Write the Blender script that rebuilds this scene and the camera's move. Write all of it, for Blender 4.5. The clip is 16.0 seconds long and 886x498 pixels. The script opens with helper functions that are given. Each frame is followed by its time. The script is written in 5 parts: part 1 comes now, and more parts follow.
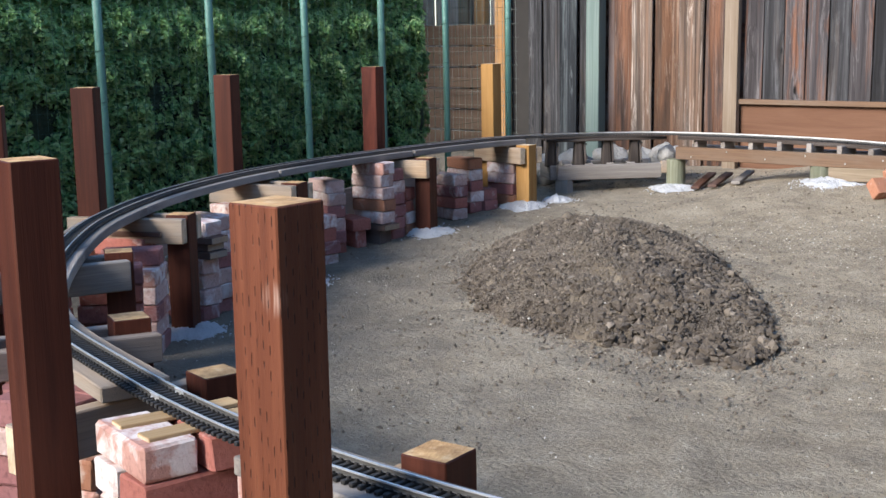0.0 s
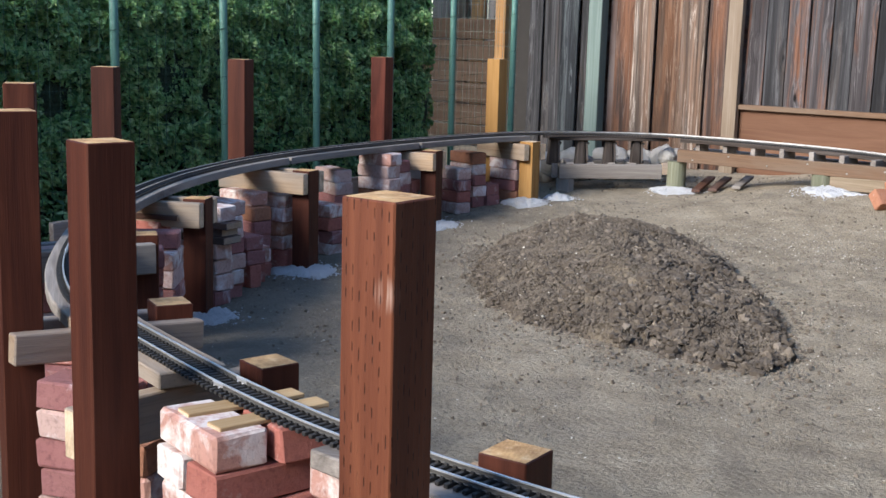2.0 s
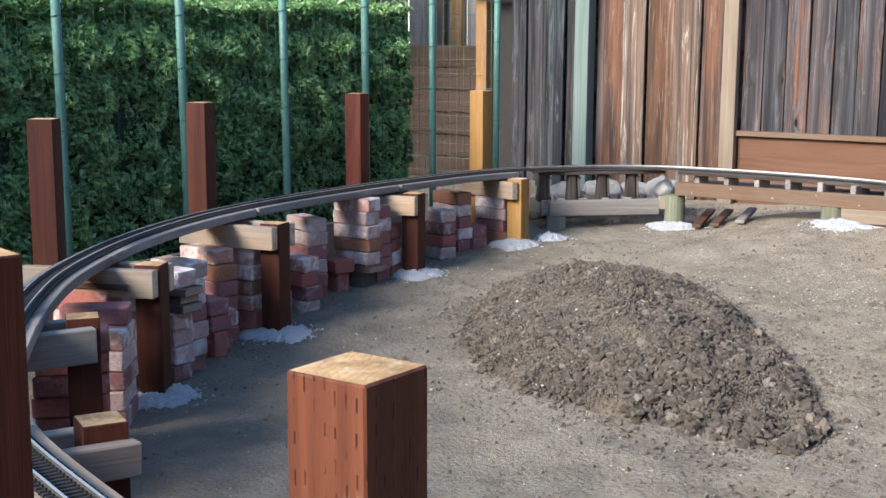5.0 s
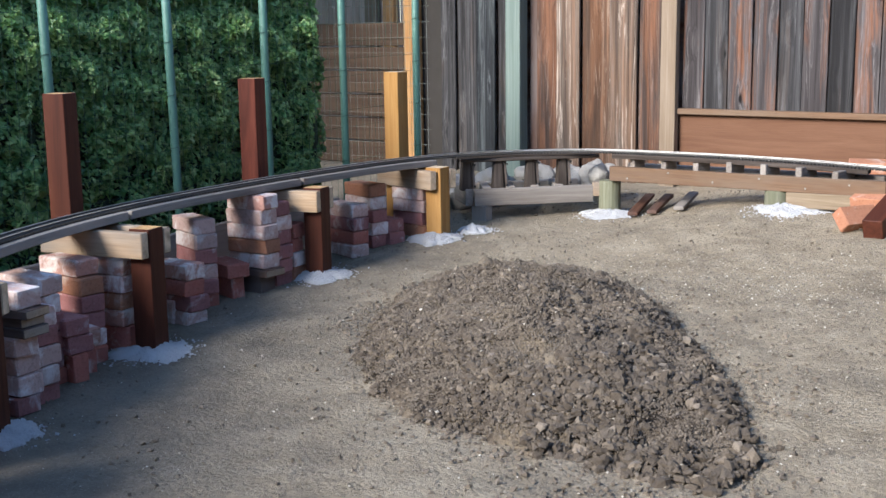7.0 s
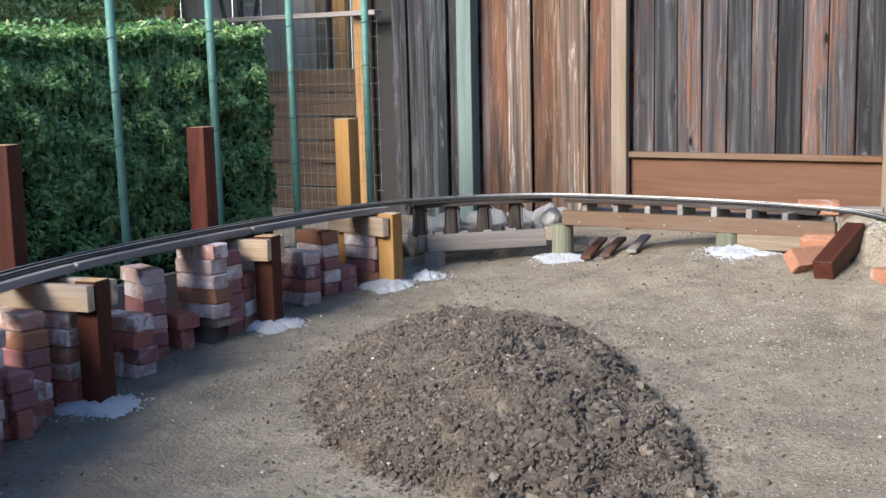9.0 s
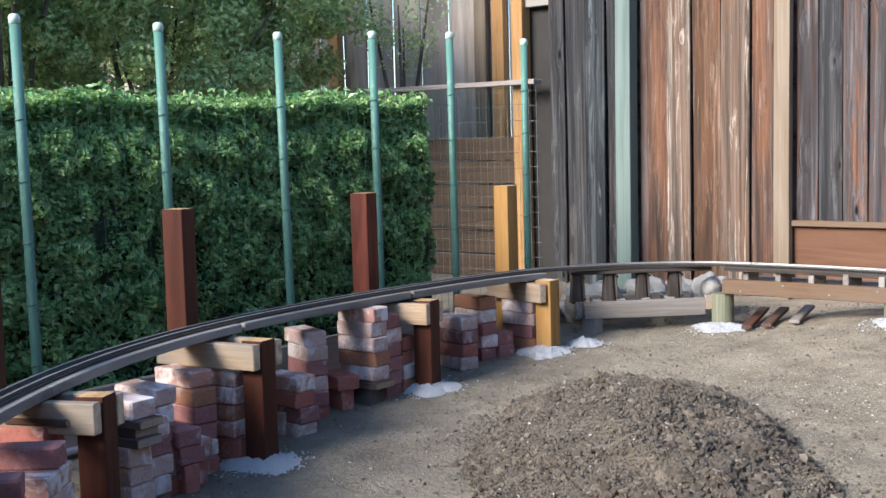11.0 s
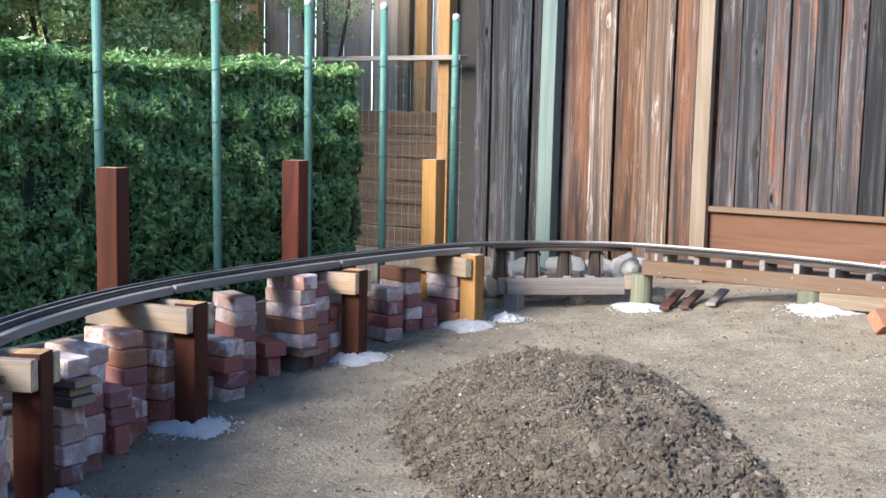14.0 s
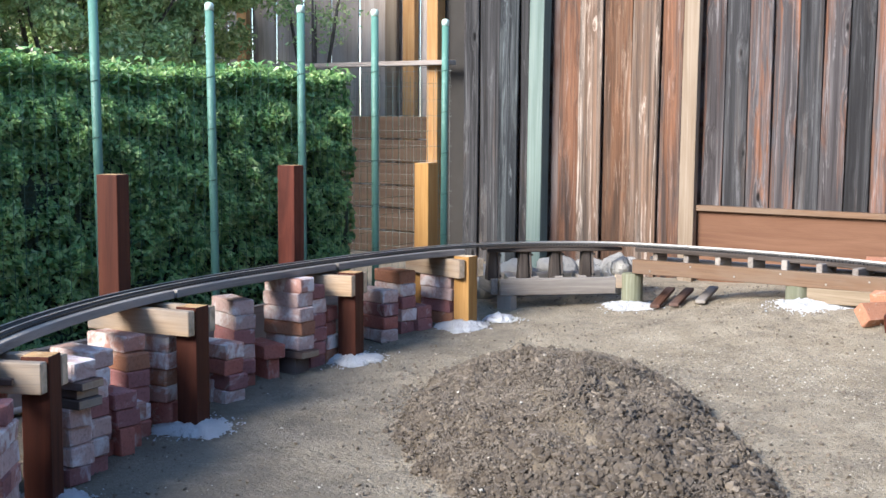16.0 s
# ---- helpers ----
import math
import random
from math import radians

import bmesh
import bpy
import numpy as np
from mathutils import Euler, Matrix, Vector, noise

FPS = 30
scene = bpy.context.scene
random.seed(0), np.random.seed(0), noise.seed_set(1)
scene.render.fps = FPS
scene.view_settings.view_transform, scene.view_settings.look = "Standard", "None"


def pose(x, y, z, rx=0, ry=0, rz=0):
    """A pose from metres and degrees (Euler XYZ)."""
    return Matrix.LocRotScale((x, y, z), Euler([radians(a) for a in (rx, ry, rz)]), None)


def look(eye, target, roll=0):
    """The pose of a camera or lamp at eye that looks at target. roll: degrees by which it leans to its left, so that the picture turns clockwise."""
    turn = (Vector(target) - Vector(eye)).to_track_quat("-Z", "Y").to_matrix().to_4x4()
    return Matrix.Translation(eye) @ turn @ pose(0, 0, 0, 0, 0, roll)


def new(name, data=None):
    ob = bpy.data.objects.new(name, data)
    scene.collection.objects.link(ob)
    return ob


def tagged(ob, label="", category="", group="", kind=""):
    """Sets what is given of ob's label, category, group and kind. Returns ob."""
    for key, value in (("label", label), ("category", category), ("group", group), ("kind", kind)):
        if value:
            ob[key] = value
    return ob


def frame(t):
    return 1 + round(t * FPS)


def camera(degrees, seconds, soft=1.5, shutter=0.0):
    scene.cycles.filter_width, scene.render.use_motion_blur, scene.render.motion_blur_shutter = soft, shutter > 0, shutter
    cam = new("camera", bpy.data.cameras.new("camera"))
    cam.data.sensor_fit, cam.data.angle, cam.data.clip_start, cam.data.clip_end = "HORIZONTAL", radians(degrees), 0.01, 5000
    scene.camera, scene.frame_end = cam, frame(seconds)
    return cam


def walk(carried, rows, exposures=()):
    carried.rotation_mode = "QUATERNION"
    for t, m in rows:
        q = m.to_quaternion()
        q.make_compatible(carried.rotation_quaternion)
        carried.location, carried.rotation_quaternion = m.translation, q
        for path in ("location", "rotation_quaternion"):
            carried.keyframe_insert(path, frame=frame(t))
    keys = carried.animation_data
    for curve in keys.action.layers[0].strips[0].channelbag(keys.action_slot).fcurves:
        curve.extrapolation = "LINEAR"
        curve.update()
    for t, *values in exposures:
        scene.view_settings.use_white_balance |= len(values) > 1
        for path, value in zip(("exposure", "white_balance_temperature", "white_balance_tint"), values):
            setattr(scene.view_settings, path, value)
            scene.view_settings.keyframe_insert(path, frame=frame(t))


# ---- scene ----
cam = camera(38.4, 16.0)
PATH = [
    (0, (0.942, -0.591, 1.066), (-0.316, 0.927, 0.73), -1.0),
    (0.5, (0.85, -0.662, 1.058), (-0.338, 0.905, 0.693), 0.4),
    (1, (0.845, -0.683, 1.07), (-0.35, 0.882, 0.718), 1.0),
    (1.5, (0.84, -0.698, 1.075), (-0.397, 0.837, 0.737), 1.2),
    (2, (0.8, -0.694, 1.074), (-0.418, 0.854, 0.725), 1.5),
    (2.5, (0.696, -0.632, 1.062), (-0.562, 0.876, 0.684), 1.1),
    (3, (0.532, -0.564, 1.096), (-0.89, 0.799, 0.748), -0.5),
    (3.5, (0.424, -0.622, 1.094), (-0.98, 0.761, 0.755), 1.1),
    (4, (0.341, -0.662, 1.099), (-1.015, 0.764, 0.741), 0.4),
    (4.5, (0.383, -0.529, 1.098), (-0.852, 1.007, 0.763), -0.6),
    (5, (0.472, -0.294, 1.127), (-0.727, 1.274, 0.809), 0.1),
    (5.2, (0.471, -0.2, 1.122), (-0.682, 1.4, 0.787), -1.3),
    (7.3, (0.354, 0.312, 1.131), (-0.803, 1.904, 0.776), -0.9),
    (7.5, (0.358, 0.317, 1.156), (-0.788, 1.925, 0.835), -0.5),
    (8, (0.383, 0.307, 1.121), (-0.743, 1.934, 0.83), -1.0),
    (8.5, (0.371, 0.319, 1.135), (-0.746, 1.951, 0.834), -0.9),
    (9, (0.364, 0.329, 1.138), (-0.746, 1.968, 0.849), -1.5),
    (9.5, (0.346, 0.333, 1.138), (-0.816, 1.946, 0.925), -1.4),
    (10, (0.362, 0.333, 1.146), (-0.865, 1.904, 0.985), -0.6),
    (10.2, (0.378, 0.332, 1.145), (-0.882, 1.877, 0.99), -0.5),
    (12.3, (0.349, 0.195, 1.108), (-0.971, 1.679, 0.873), -2.5),
    (12.5, (0.338, 0.188, 1.117), (-0.933, 1.712, 0.866), -2.7),
    (13, (0.328, 0.187, 1.111), (-0.869, 1.772, 0.882), -0.9),
    (13.5, (0.305, 0.192, 1.103), (-0.875, 1.79, 0.867), 0.6),
    (14, (0.289, 0.188, 1.117), (-0.893, 1.787, 0.903), 1.1),
    (14.5, (0.272, 0.17, 1.111), (-0.933, 1.751, 0.896), 1.0),
    (15, (0.284, 0.133, 1.126), (-0.897, 1.729, 0.887), 0.2),
    (15.5, (0.263, 0.111, 1.111), (-0.899, 1.726, 0.912), 0.1),
    (16, (0.314, 0.097, 1.108), (-0.851, 1.709, 0.903), 0.3),
]
walk(cam, [(t, look(eye, target, roll)) for t, eye, target, roll in PATH],
     exposures=[(0, 1.26), (2.5, 1.14), (4, 1.36), (5, 1.42), (9, 1.31), (12.5, 1.58), (16, 1.68)])

# ---- light ----
world = bpy.data.worlds.new("sky")
scene.world = world
world.use_nodes = True
wn = world.node_tree
sky = wn.nodes.new("ShaderNodeTexSky")
sky.sky_type, sky.sun_disc = "NISHITA", False
sky.sun_elevation, sky.sun_rotation = radians(27), radians(190)
sky.ozone_density, sky.dust_density = 4.0, 0.4
wn.links.new(sky.outputs[0], wn.nodes["Background"].inputs[0])
wn.nodes["Background"].inputs[1].default_value = 0.135
sun = new("sun", bpy.data.lights.new("sun", "SUN"))
sun.data.energy, sun.data.angle, sun.data.color = 3.5, radians(26), (1.0, 0.948, 0.892)
sun.matrix_world = look((-0.88, -4.93, 2.55), (0, 0, 0))

# ---- materials ----
MATS = {}


class Nodes:
    """A short way to write a node material."""

    def __init__(self, name):
        self.m = bpy.data.materials.new(name)
        self.m.use_nodes = True
        self.t = self.m.node_tree
        self.b = self.t.nodes["Principled BSDF"]
        MATS[name] = self.m
        tc = self.t.nodes.new("ShaderNodeTexCoord")
        self.obj = tc.outputs["Object"]
        oi = self.t.nodes.new("ShaderNodeObjectInfo")
        self.rnd = oi.outputs["Random"]
        self.isl = self.t.nodes.new("ShaderNodeNewGeometry").outputs["Random Per Island"]

    def put(self, sock, v):
        if isinstance(v, bpy.types.NodeSocket):
            self.t.links.new(v, sock)
        elif v is not None:
            sock.default_value = v

    def mapped(self, scale, src=None, shift=None):
        n = self.t.nodes.new("ShaderNodeMapping")
        self.put(n.inputs[0], src or self.obj)
        n.inputs["Scale"].default_value = scale
        if shift is not None:
            c = self.t.nodes.new("ShaderNodeCombineXYZ")
            for i, k in enumerate((37.0, 11.0, 23.0)):
                self.put(c.inputs[i], self.math("MULTIPLY", shift, k))
            self.put(n.inputs["Location"], c.outputs[0])
        return n.outputs[0]

    def noise(self, vec, scale, detail=4.0, rough=0.55, dist=0.0):
        n = self.t.nodes.new("ShaderNodeTexNoise")
        self.put(n.inputs["Vector"], vec)
        n.inputs["Scale"].default_value = scale
        n.inputs["Detail"].default_value = detail
        n.inputs["Roughness"].default_value = rough
        n.inputs["Distortion"].default_value = dist
        return n.outputs[0]

    def voro(self, vec, scale, feature="F1"):
        n = self.t.nodes.new("ShaderNodeTexVoronoi")
        n.feature = feature
        self.put(n.inputs["Vector"], vec)
        n.inputs["Scale"].default_value = scale
        return n.outputs["Distance"]

    def math(self, op, a, b=0.0):
        n = self.t.nodes.new("ShaderNodeMath")
        n.operation = op
        self.put(n.inputs[0], a)
        self.put(n.inputs[1], b)
        return n.outputs[0]

    def ramp(self, fac, stops):
        n = self.t.nodes.new("ShaderNodeValToRGB")
        self.put(n.inputs[0], fac)
        e = n.color_ramp.elements
        while len(e) < len(stops):
            e.new(0.5)
        for k, (p, c) in zip(e, stops):
            k.position = p
            k.color = (*c, 1) if isinstance(c, tuple) else (c, c, c, 1)
        return n.outputs[0]

    def mix(self, fac, a, b, mode="MIX"):
        n = self.t.nodes.new("ShaderNodeMix")
        n.data_type, n.blend_type = "RGBA", mode
        self.put(n.inputs[0], fac)
        self.put(n.inputs[6], (*a, 1) if isinstance(a, tuple) else a)
        self.put(n.inputs[7], (*b, 1) if isinstance(b, tuple) else b)
        return n.outputs[2]

    def done(self, color, rough=0.8, bump=None, strength=0.3, dist=0.01, metal=0.0):
        self.put(self.b.inputs["Base Color"], (*color, 1) if isinstance(color, tuple) else color)
        self.put(self.b.inputs["Roughness"], rough)
        self.put(self.b.inputs["Metallic"], metal)
        if bump is not None:
            n = self.t.nodes.new("ShaderNodeBump")
            n.inputs["Strength"].default_value, n.inputs["Distance"].default_value = strength, dist
            self.put(n.inputs["Height"], bump)
            self.put(self.b.inputs["Normal"], n.outputs[0])
        return self.m


def leafy(n, color, rough, through_it=0.38):
    """A thin leaf: gloss on top, and light that comes through."""
    n.done(color, rough)
    tr = n.t.nodes.new("ShaderNodeBsdfTranslucent")
    n.put(tr.inputs["Color"], n.mix(0.35, color, (0.35, 0.55, 0.10)))
    mx = n.t.nodes.new("ShaderNodeMixShader")
    mx.inputs[0].default_value = through_it
    n.put(mx.inputs[1], n.b.outputs[0])
    n.put(mx.inputs[2], tr.outputs[0])
    n.put(n.t.nodes["Material Output"].inputs["Surface"], mx.outputs[0])


def wood(name, dark, mid, light, weather=None, stretch=(34, 34, 1.6), rough=0.75, slits=False, per_island=False, gloss=0.22, hair=0.35, relief=0.45):
    """Grain along the local z axis; weather: colour of grey weathered patches."""
    n = Nodes(name)
    shift = n.isl if per_island else n.rnd
    v = n.mapped(stretch, shift=shift)
    grain = n.noise(v, 1.0, 6, 0.62, 1.2)
    fine = n.noise(n.mapped((260, 260, 7), shift=shift), 1.0, 3, 0.6)
    big = n.noise(n.mapped((5, 5, 1.3), shift=shift), 1.0, 4, 0.6)
    c = n.ramp(grain, [(0.32, dark), (0.5, mid), (0.7, light)])
    c = n.mix(n.math("MULTIPLY", fine, hair), c, dark)
    if weather:
        c = n.mix(n.ramp(big, [(0.38, 0.0), (0.62, 0.92)]), c, weather)
        c = n.mix(n.ramp(fine, [(0.55, 0.0), (0.75, 0.5)]), c, tuple(x * 0.45 for x in weather))
    else:
        c = n.mix(n.ramp(big, [(0.4, 0.0), (0.75, 0.5)]), c, dark)
    tint = n.ramp(shift, [(0.0, 0.72), (1.0, 1.0)])
    c = n.mix(1.0, c, tint, "MULTIPLY")
    h = n.math("ADD", grain, n.math("MULTIPLY", fine, 0.7))
    if slits:
        sep = n.t.nodes.new("ShaderNodeSeparateXYZ")
        n.put(sep.inputs[0], n.obj)
        u = n.math("DIVIDE", n.math("ADD", n.math("ADD", sep.outputs[0], sep.outputs[1]), n.math("MULTIPLY", n.noise(n.mapped((9, 9, 7)), 1.0, 2), 0.006)), 0.0108)
        row = n.t.nodes.new("ShaderNodeTexWhiteNoise")
        row.noise_dimensions = "1D"
        n.put(row.inputs["W"], n.math("FLOOR", u))
        v = n.math("ADD", n.math("ADD", n.math("DIVIDE", sep.outputs[2], 0.031), n.math("MULTIPLY", row.outputs["Value"], 7.0)), n.math("MULTIPLY", n.noise(n.mapped((90, 90, 12)), 1.0, 2), 1.6))
        across = n.math("ABSOLUTE", n.math("SUBTRACT", n.math("FRACT", u), 0.5))
        along_it = n.math("ABSOLUTE", n.math("SUBTRACT", n.math("FRACT", v), 0.5))
        keep = n.ramp(n.noise(n.mapped((70, 70, 16)), 1.0, 2), [(0.43, 0.0), (0.52, 1.0)])
        cut = n.math("MULTIPLY", n.math("MULTIPLY", n.ramp(across, [(0.05, 1.0), (0.12, 0.0)]), n.ramp(along_it, [(0.17, 1.0), (0.24, 0.0)])), keep)
        c = n.mix(n.math("MULTIPLY", cut, 0.85), c, tuple(x * 0.22 for x in dark))
        h = n.math("SUBTRACT", h, n.math("MULTIPLY", cut, 2.5))
        spot = n.t.nodes.new("ShaderNodeVectorMath")
        spot.operation = "DISTANCE"
        n.put(spot.inputs[0], n.mapped((1.0, 1.0, 0.8)))
        spot.inputs[1].default_value = (0.03, -0.0415, 0.628)
        scuff = n.math("MULTIPLY", n.ramp(spot.outputs["Value"], [(0.0, 0.9), (0.020, 0.0)]), n.ramp(fine, [(0.40, 0.0), (0.6, 0.9)]))
        c = n.mix(scuff, c, (0.50, 0.36, 0.29))
    n.b.inputs["Specular IOR Level"].default_value = gloss
    return n.done(c, rough, h, relief, 0.004)


wood("post_wood", (0.050, 0.0135, 0.0080), (0.080, 0.0225, 0.0122), (0.118, 0.036, 0.0190), rough=0.6, hair=0.12, relief=0.22, stretch=(22, 22, 1.4))
wood("post_wood_slit", (0.105, 0.032, 0.016), (0.165, 0.053, 0.026), (0.24, 0.086, 0.042), rough=0.6, slits=True, hair=0.15, relief=0.4, stretch=(22, 22, 1.6))
wood("post_wood_red", (0.065, 0.016, 0.010), (0.115, 0.028, 0.017), (0.175, 0.050, 0.029), rough=0.6, hair=0.2, stretch=(22, 22, 1.6))
wood("post_wood_yellow", (0.33, 0.165, 0.05), (0.44, 0.235, 0.075), (0.56, 0.33, 0.125), rough=0.7)
wood("grey_plank", (0.14, 0.12, 0.105), (0.27, 0.235, 0.205), (0.43, 0.385, 0.34), weather=(0.36, 0.33, 0.30), rough=0.88)
wood("raw_plank", (0.30, 0.19, 0.11), (0.46, 0.32, 0.20), (0.60, 0.45, 0.31), weather=(0.34, 0.29, 0.24), rough=0.85)
wood("worn_plank", (0.24, 0.17, 0.125), (0.37, 0.28, 0.215), (0.50, 0.40, 0.32), weather=(0.36, 0.31, 0.27), rough=0.85)
wood("strip_wood", (0.42, 0.27, 0.13), (0.56, 0.39, 0.21), (0.66, 0.50, 0.31), rough=0.8)
wood("beam_wood", (0.12, 0.056, 0.029), (0.19, 0.10, 0.052), (0.27, 0.158, 0.088), weather=(0.20, 0.14, 0.098), rough=0.85)
wood("short_wood", (0.16, 0.12, 0.08), (0.25, 0.195, 0.135), (0.34, 0.275, 0.20), rough=0.85)
wood("green_treated", (0.15, 0.155, 0.10), (0.22, 0.225, 0.16), (0.31, 0.31, 0.235), rough=0.85)
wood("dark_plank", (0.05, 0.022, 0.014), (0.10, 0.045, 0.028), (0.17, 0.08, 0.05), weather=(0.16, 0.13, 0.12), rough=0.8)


def fence_wood(name, dark, mid, light, bare, amount, pale=0.5):
    """Old fence boards: grain that bends round knots, dark cracks, bare and bleached patches that run along the board."""
    n = Nodes(name)
    knot = n.voro(n.mapped((6.5, 6.5, 2.6), shift=n.rnd), 1.0)
    bend = n.ramp(knot, [(0.03, 1.0), (0.34, 0.0)])
    warp = n.t.nodes.new("ShaderNodeVectorMath")
    warp.operation = "ADD"
    push = n.t.nodes.new("ShaderNodeCombineXYZ")
    n.put(push.inputs[0], n.math("MULTIPLY", bend, 0.022))
    n.put(push.inputs[1], n.math("MULTIPLY", bend, 0.022))
    n.put(warp.inputs[0], n.obj)
    n.put(warp.inputs[1], push.outputs[0])
    g = warp.outputs[0]
    streak = n.noise(n.mapped((32, 32, 0.7), g, shift=n.rnd), 1.0, 6, 0.66, 0.7)
    fine = n.noise(n.mapped((210, 210, 3.0), g, shift=n.rnd), 1.0, 4, 0.65, 0.5)
    broad = n.noise(n.mapped((13, 13, 0.7), shift=n.rnd), 1.0, 4, 0.62, 0.8)
    patch = n.noise(n.mapped((12, 12, 0.9), g, shift=n.rnd), 1.0, 6, 0.66, 0.9)
    c = n.ramp(streak, [(0.28, dark), (0.50, mid), (0.72, light)])
    c = n.mix(n.ramp(patch, [(0.52 - amount, 0.0), (0.68 - amount, 0.9)]), c, n.ramp(streak, [(0.3, tuple(x * 0.42 for x in bare)), (0.5, tuple(x * 0.85 for x in bare)), (0.68, tuple(x * 1.35 for x in bare))]))
    c = n.mix(n.ramp(broad, [(0.30, 0.6), (0.50, 0.0)]), c, tuple(x * 0.65 for x in dark))
    bleach = n.noise(n.mapped((26, 26, 1.5), g, shift=n.rnd), 1.0, 6, 0.74, 1.0)
    c = n.mix(n.ramp(bleach, [(0.56, 0.0), (0.66, pale)]), c, tuple(min(0.8, x * 1.9) for x in light))
    c = n.mix(n.ramp(fine, [(0.30, 0.6), (0.42, 0.0)]), c, tuple(x * 0.4 for x in dark))
    c = n.mix(n.ramp(knot, [(0.05, 0.95), (0.095, 0.0)]), c, tuple(x * 0.25 for x in dark))
    c = n.mix(1.0, c, n.ramp(n.rnd, [(0.0, 0.60), (0.35, 1.05), (0.6, 0.72), (1.0, 0.95)]), "MULTIPLY")
    n.b.inputs["Specular IOR Level"].default_value = 0.2
    n.done(c, 0.92, n.math("ADD", n.math("ADD", streak, fine), n.math("MULTIPLY", bend, -0.6)), 0.75, 0.008)


fence_wood("fence_grey", (0.018, 0.017, 0.018), (0.042, 0.041, 0.043), (0.112, 0.110, 0.113), (0.085, 0.066, 0.056), -0.04, 0.4)
fence_wood("fence_dim", (0.028, 0.024, 0.025), (0.072, 0.064, 0.065), (0.165, 0.152, 0.152), (0.19, 0.085, 0.048), 0.04, 0.45)
fence_wood("fence_brown", (0.034, 0.024, 0.021), (0.072, 0.050, 0.042), (0.17, 0.132, 0.115), (0.20, 0.095, 0.055), 0.10, 0.5)
fence_wood("fence_orange", (0.050, 0.028, 0.021), (0.128, 0.082, 0.058), (0.275, 0.205, 0.158), (0.235, 0.117, 0.066), 0.12, 0.6)
fence_wood("fence_tan", (0.048, 0.034, 0.028), (0.140, 0.105, 0.084), (0.32, 0.265, 0.222), (0.222, 0.138, 0.094), 0.08, 0.8)
fence_wood("fence_blue", (0.014, 0.015, 0.018), (0.036, 0.040, 0.045), (0.115, 0.128, 0.134), (0.13, 0.148, 0.152), 0.0, 0.6)
wood("fence_teal", (0.10, 0.135, 0.122), (0.155, 0.20, 0.178), (0.215, 0.26, 0.235), rough=0.85, stretch=(24, 24, 0.8))
wood("fence_trim", (0.17, 0.125, 0.085), (0.24, 0.185, 0.135), (0.32, 0.26, 0.20), rough=0.85, stretch=(26, 26, 0.8))
wood("kick_wood", (0.12, 0.058, 0.034), (0.158, 0.081, 0.048), (0.195, 0.106, 0.066), rough=0.8, stretch=(14, 14, 1.2))
wood("corner_plank", (0.048, 0.029, 0.019), (0.082, 0.053, 0.035), (0.125, 0.085, 0.058), rough=0.85, stretch=(20, 20, 1.2))
wood("pale_fence", (0.22, 0.17, 0.14), (0.40, 0.33, 0.28), (0.55, 0.48, 0.42), weather=(0.42, 0.37, 0.34), rough=0.9, stretch=(26, 26, 0.9))
wood("orange_post", (0.32, 0.16, 0.06), (0.43, 0.24, 0.10), (0.54, 0.33, 0.16), rough=0.8)
wood("log_wood", (0.07, 0.05, 0.04), (0.16, 0.12, 0.10), (0.30, 0.25, 0.21), weather=(0.24, 0.21, 0.19), rough=0.9)
wood("old_log", (0.035, 0.027, 0.022), (0.075, 0.06, 0.052), (0.14, 0.118, 0.105), rough=0.9)
wood("bark", (0.05, 0.04, 0.03), (0.12, 0.10, 0.08), (0.25, 0.22, 0.18), rough=0.95, stretch=(40, 40, 9))


def end_grain(name, dark, light):
    n = Nodes(name)
    v = n.mapped((1, 1, 0.2), shift=n.rnd)
    w = n.t.nodes.new("ShaderNodeTexWave")
    w.wave_type, w.rings_direction = "RINGS", "Z"
    n.put(w.inputs["Vector"], v)
    for k, val in (("Scale", 42.0), ("Distortion", 7.0), ("Detail", 3.0), ("Detail Scale", 2.2)):
        w.inputs[k].default_value = val
    c = n.mix(n.math("MULTIPLY", w.outputs["Fac"], 0.3), light, dark)
    blot = n.noise(v, 22, 4, 0.6)
    c = n.mix(n.ramp(blot, [(0.42, 0.0), (0.66, 0.75)]), c, tuple(x * 0.55 for x in dark))
    c = n.mix(n.ramp(n.noise(v, 40, 2), [(0.55, 0.0), (0.7, 0.5)]), c, (0.75, 0.56, 0.34))
    return n.done(c, 0.85, w.outputs["Fac"], 0.15, 0.002)


end_grain("end_grain", (0.40, 0.20, 0.075), (0.64, 0.40, 0.18))
end_grain("end_grain_pale", (0.50, 0.36, 0.22), (0.70, 0.55, 0.38))


def brick(name, a, b, mortar, cover):
    n = Nodes(name)
    v = n.mapped((1, 1, 1), shift=n.rnd)
    c = n.mix(n.noise(v, 14, 5), a, b)
    c = n.mix(n.ramp(n.noise(v, 90, 3), [(0.5, 0.0), (0.8, 0.6)]), c, tuple(x * 0.4 for x in a))
    patch = n.noise(v, 11, 6, 0.65, 0.6)
    c = n.mix(n.ramp(patch, [(1 - cover - 0.06, 0.0), (1 - cover + 0.06, 0.85)]), c, mortar)
    c = n.mix(1.0, c, n.ramp(n.rnd, [(0.0, 0.78), (0.5, 1.0), (1.0, 0.88)]), "MULTIPLY")
    h = n.math("ADD", n.noise(v, 120, 4, 0.7), n.math("MULTIPLY", patch, 1.5))
    return n.done(c, 0.92, h, 0.6, 0.004)


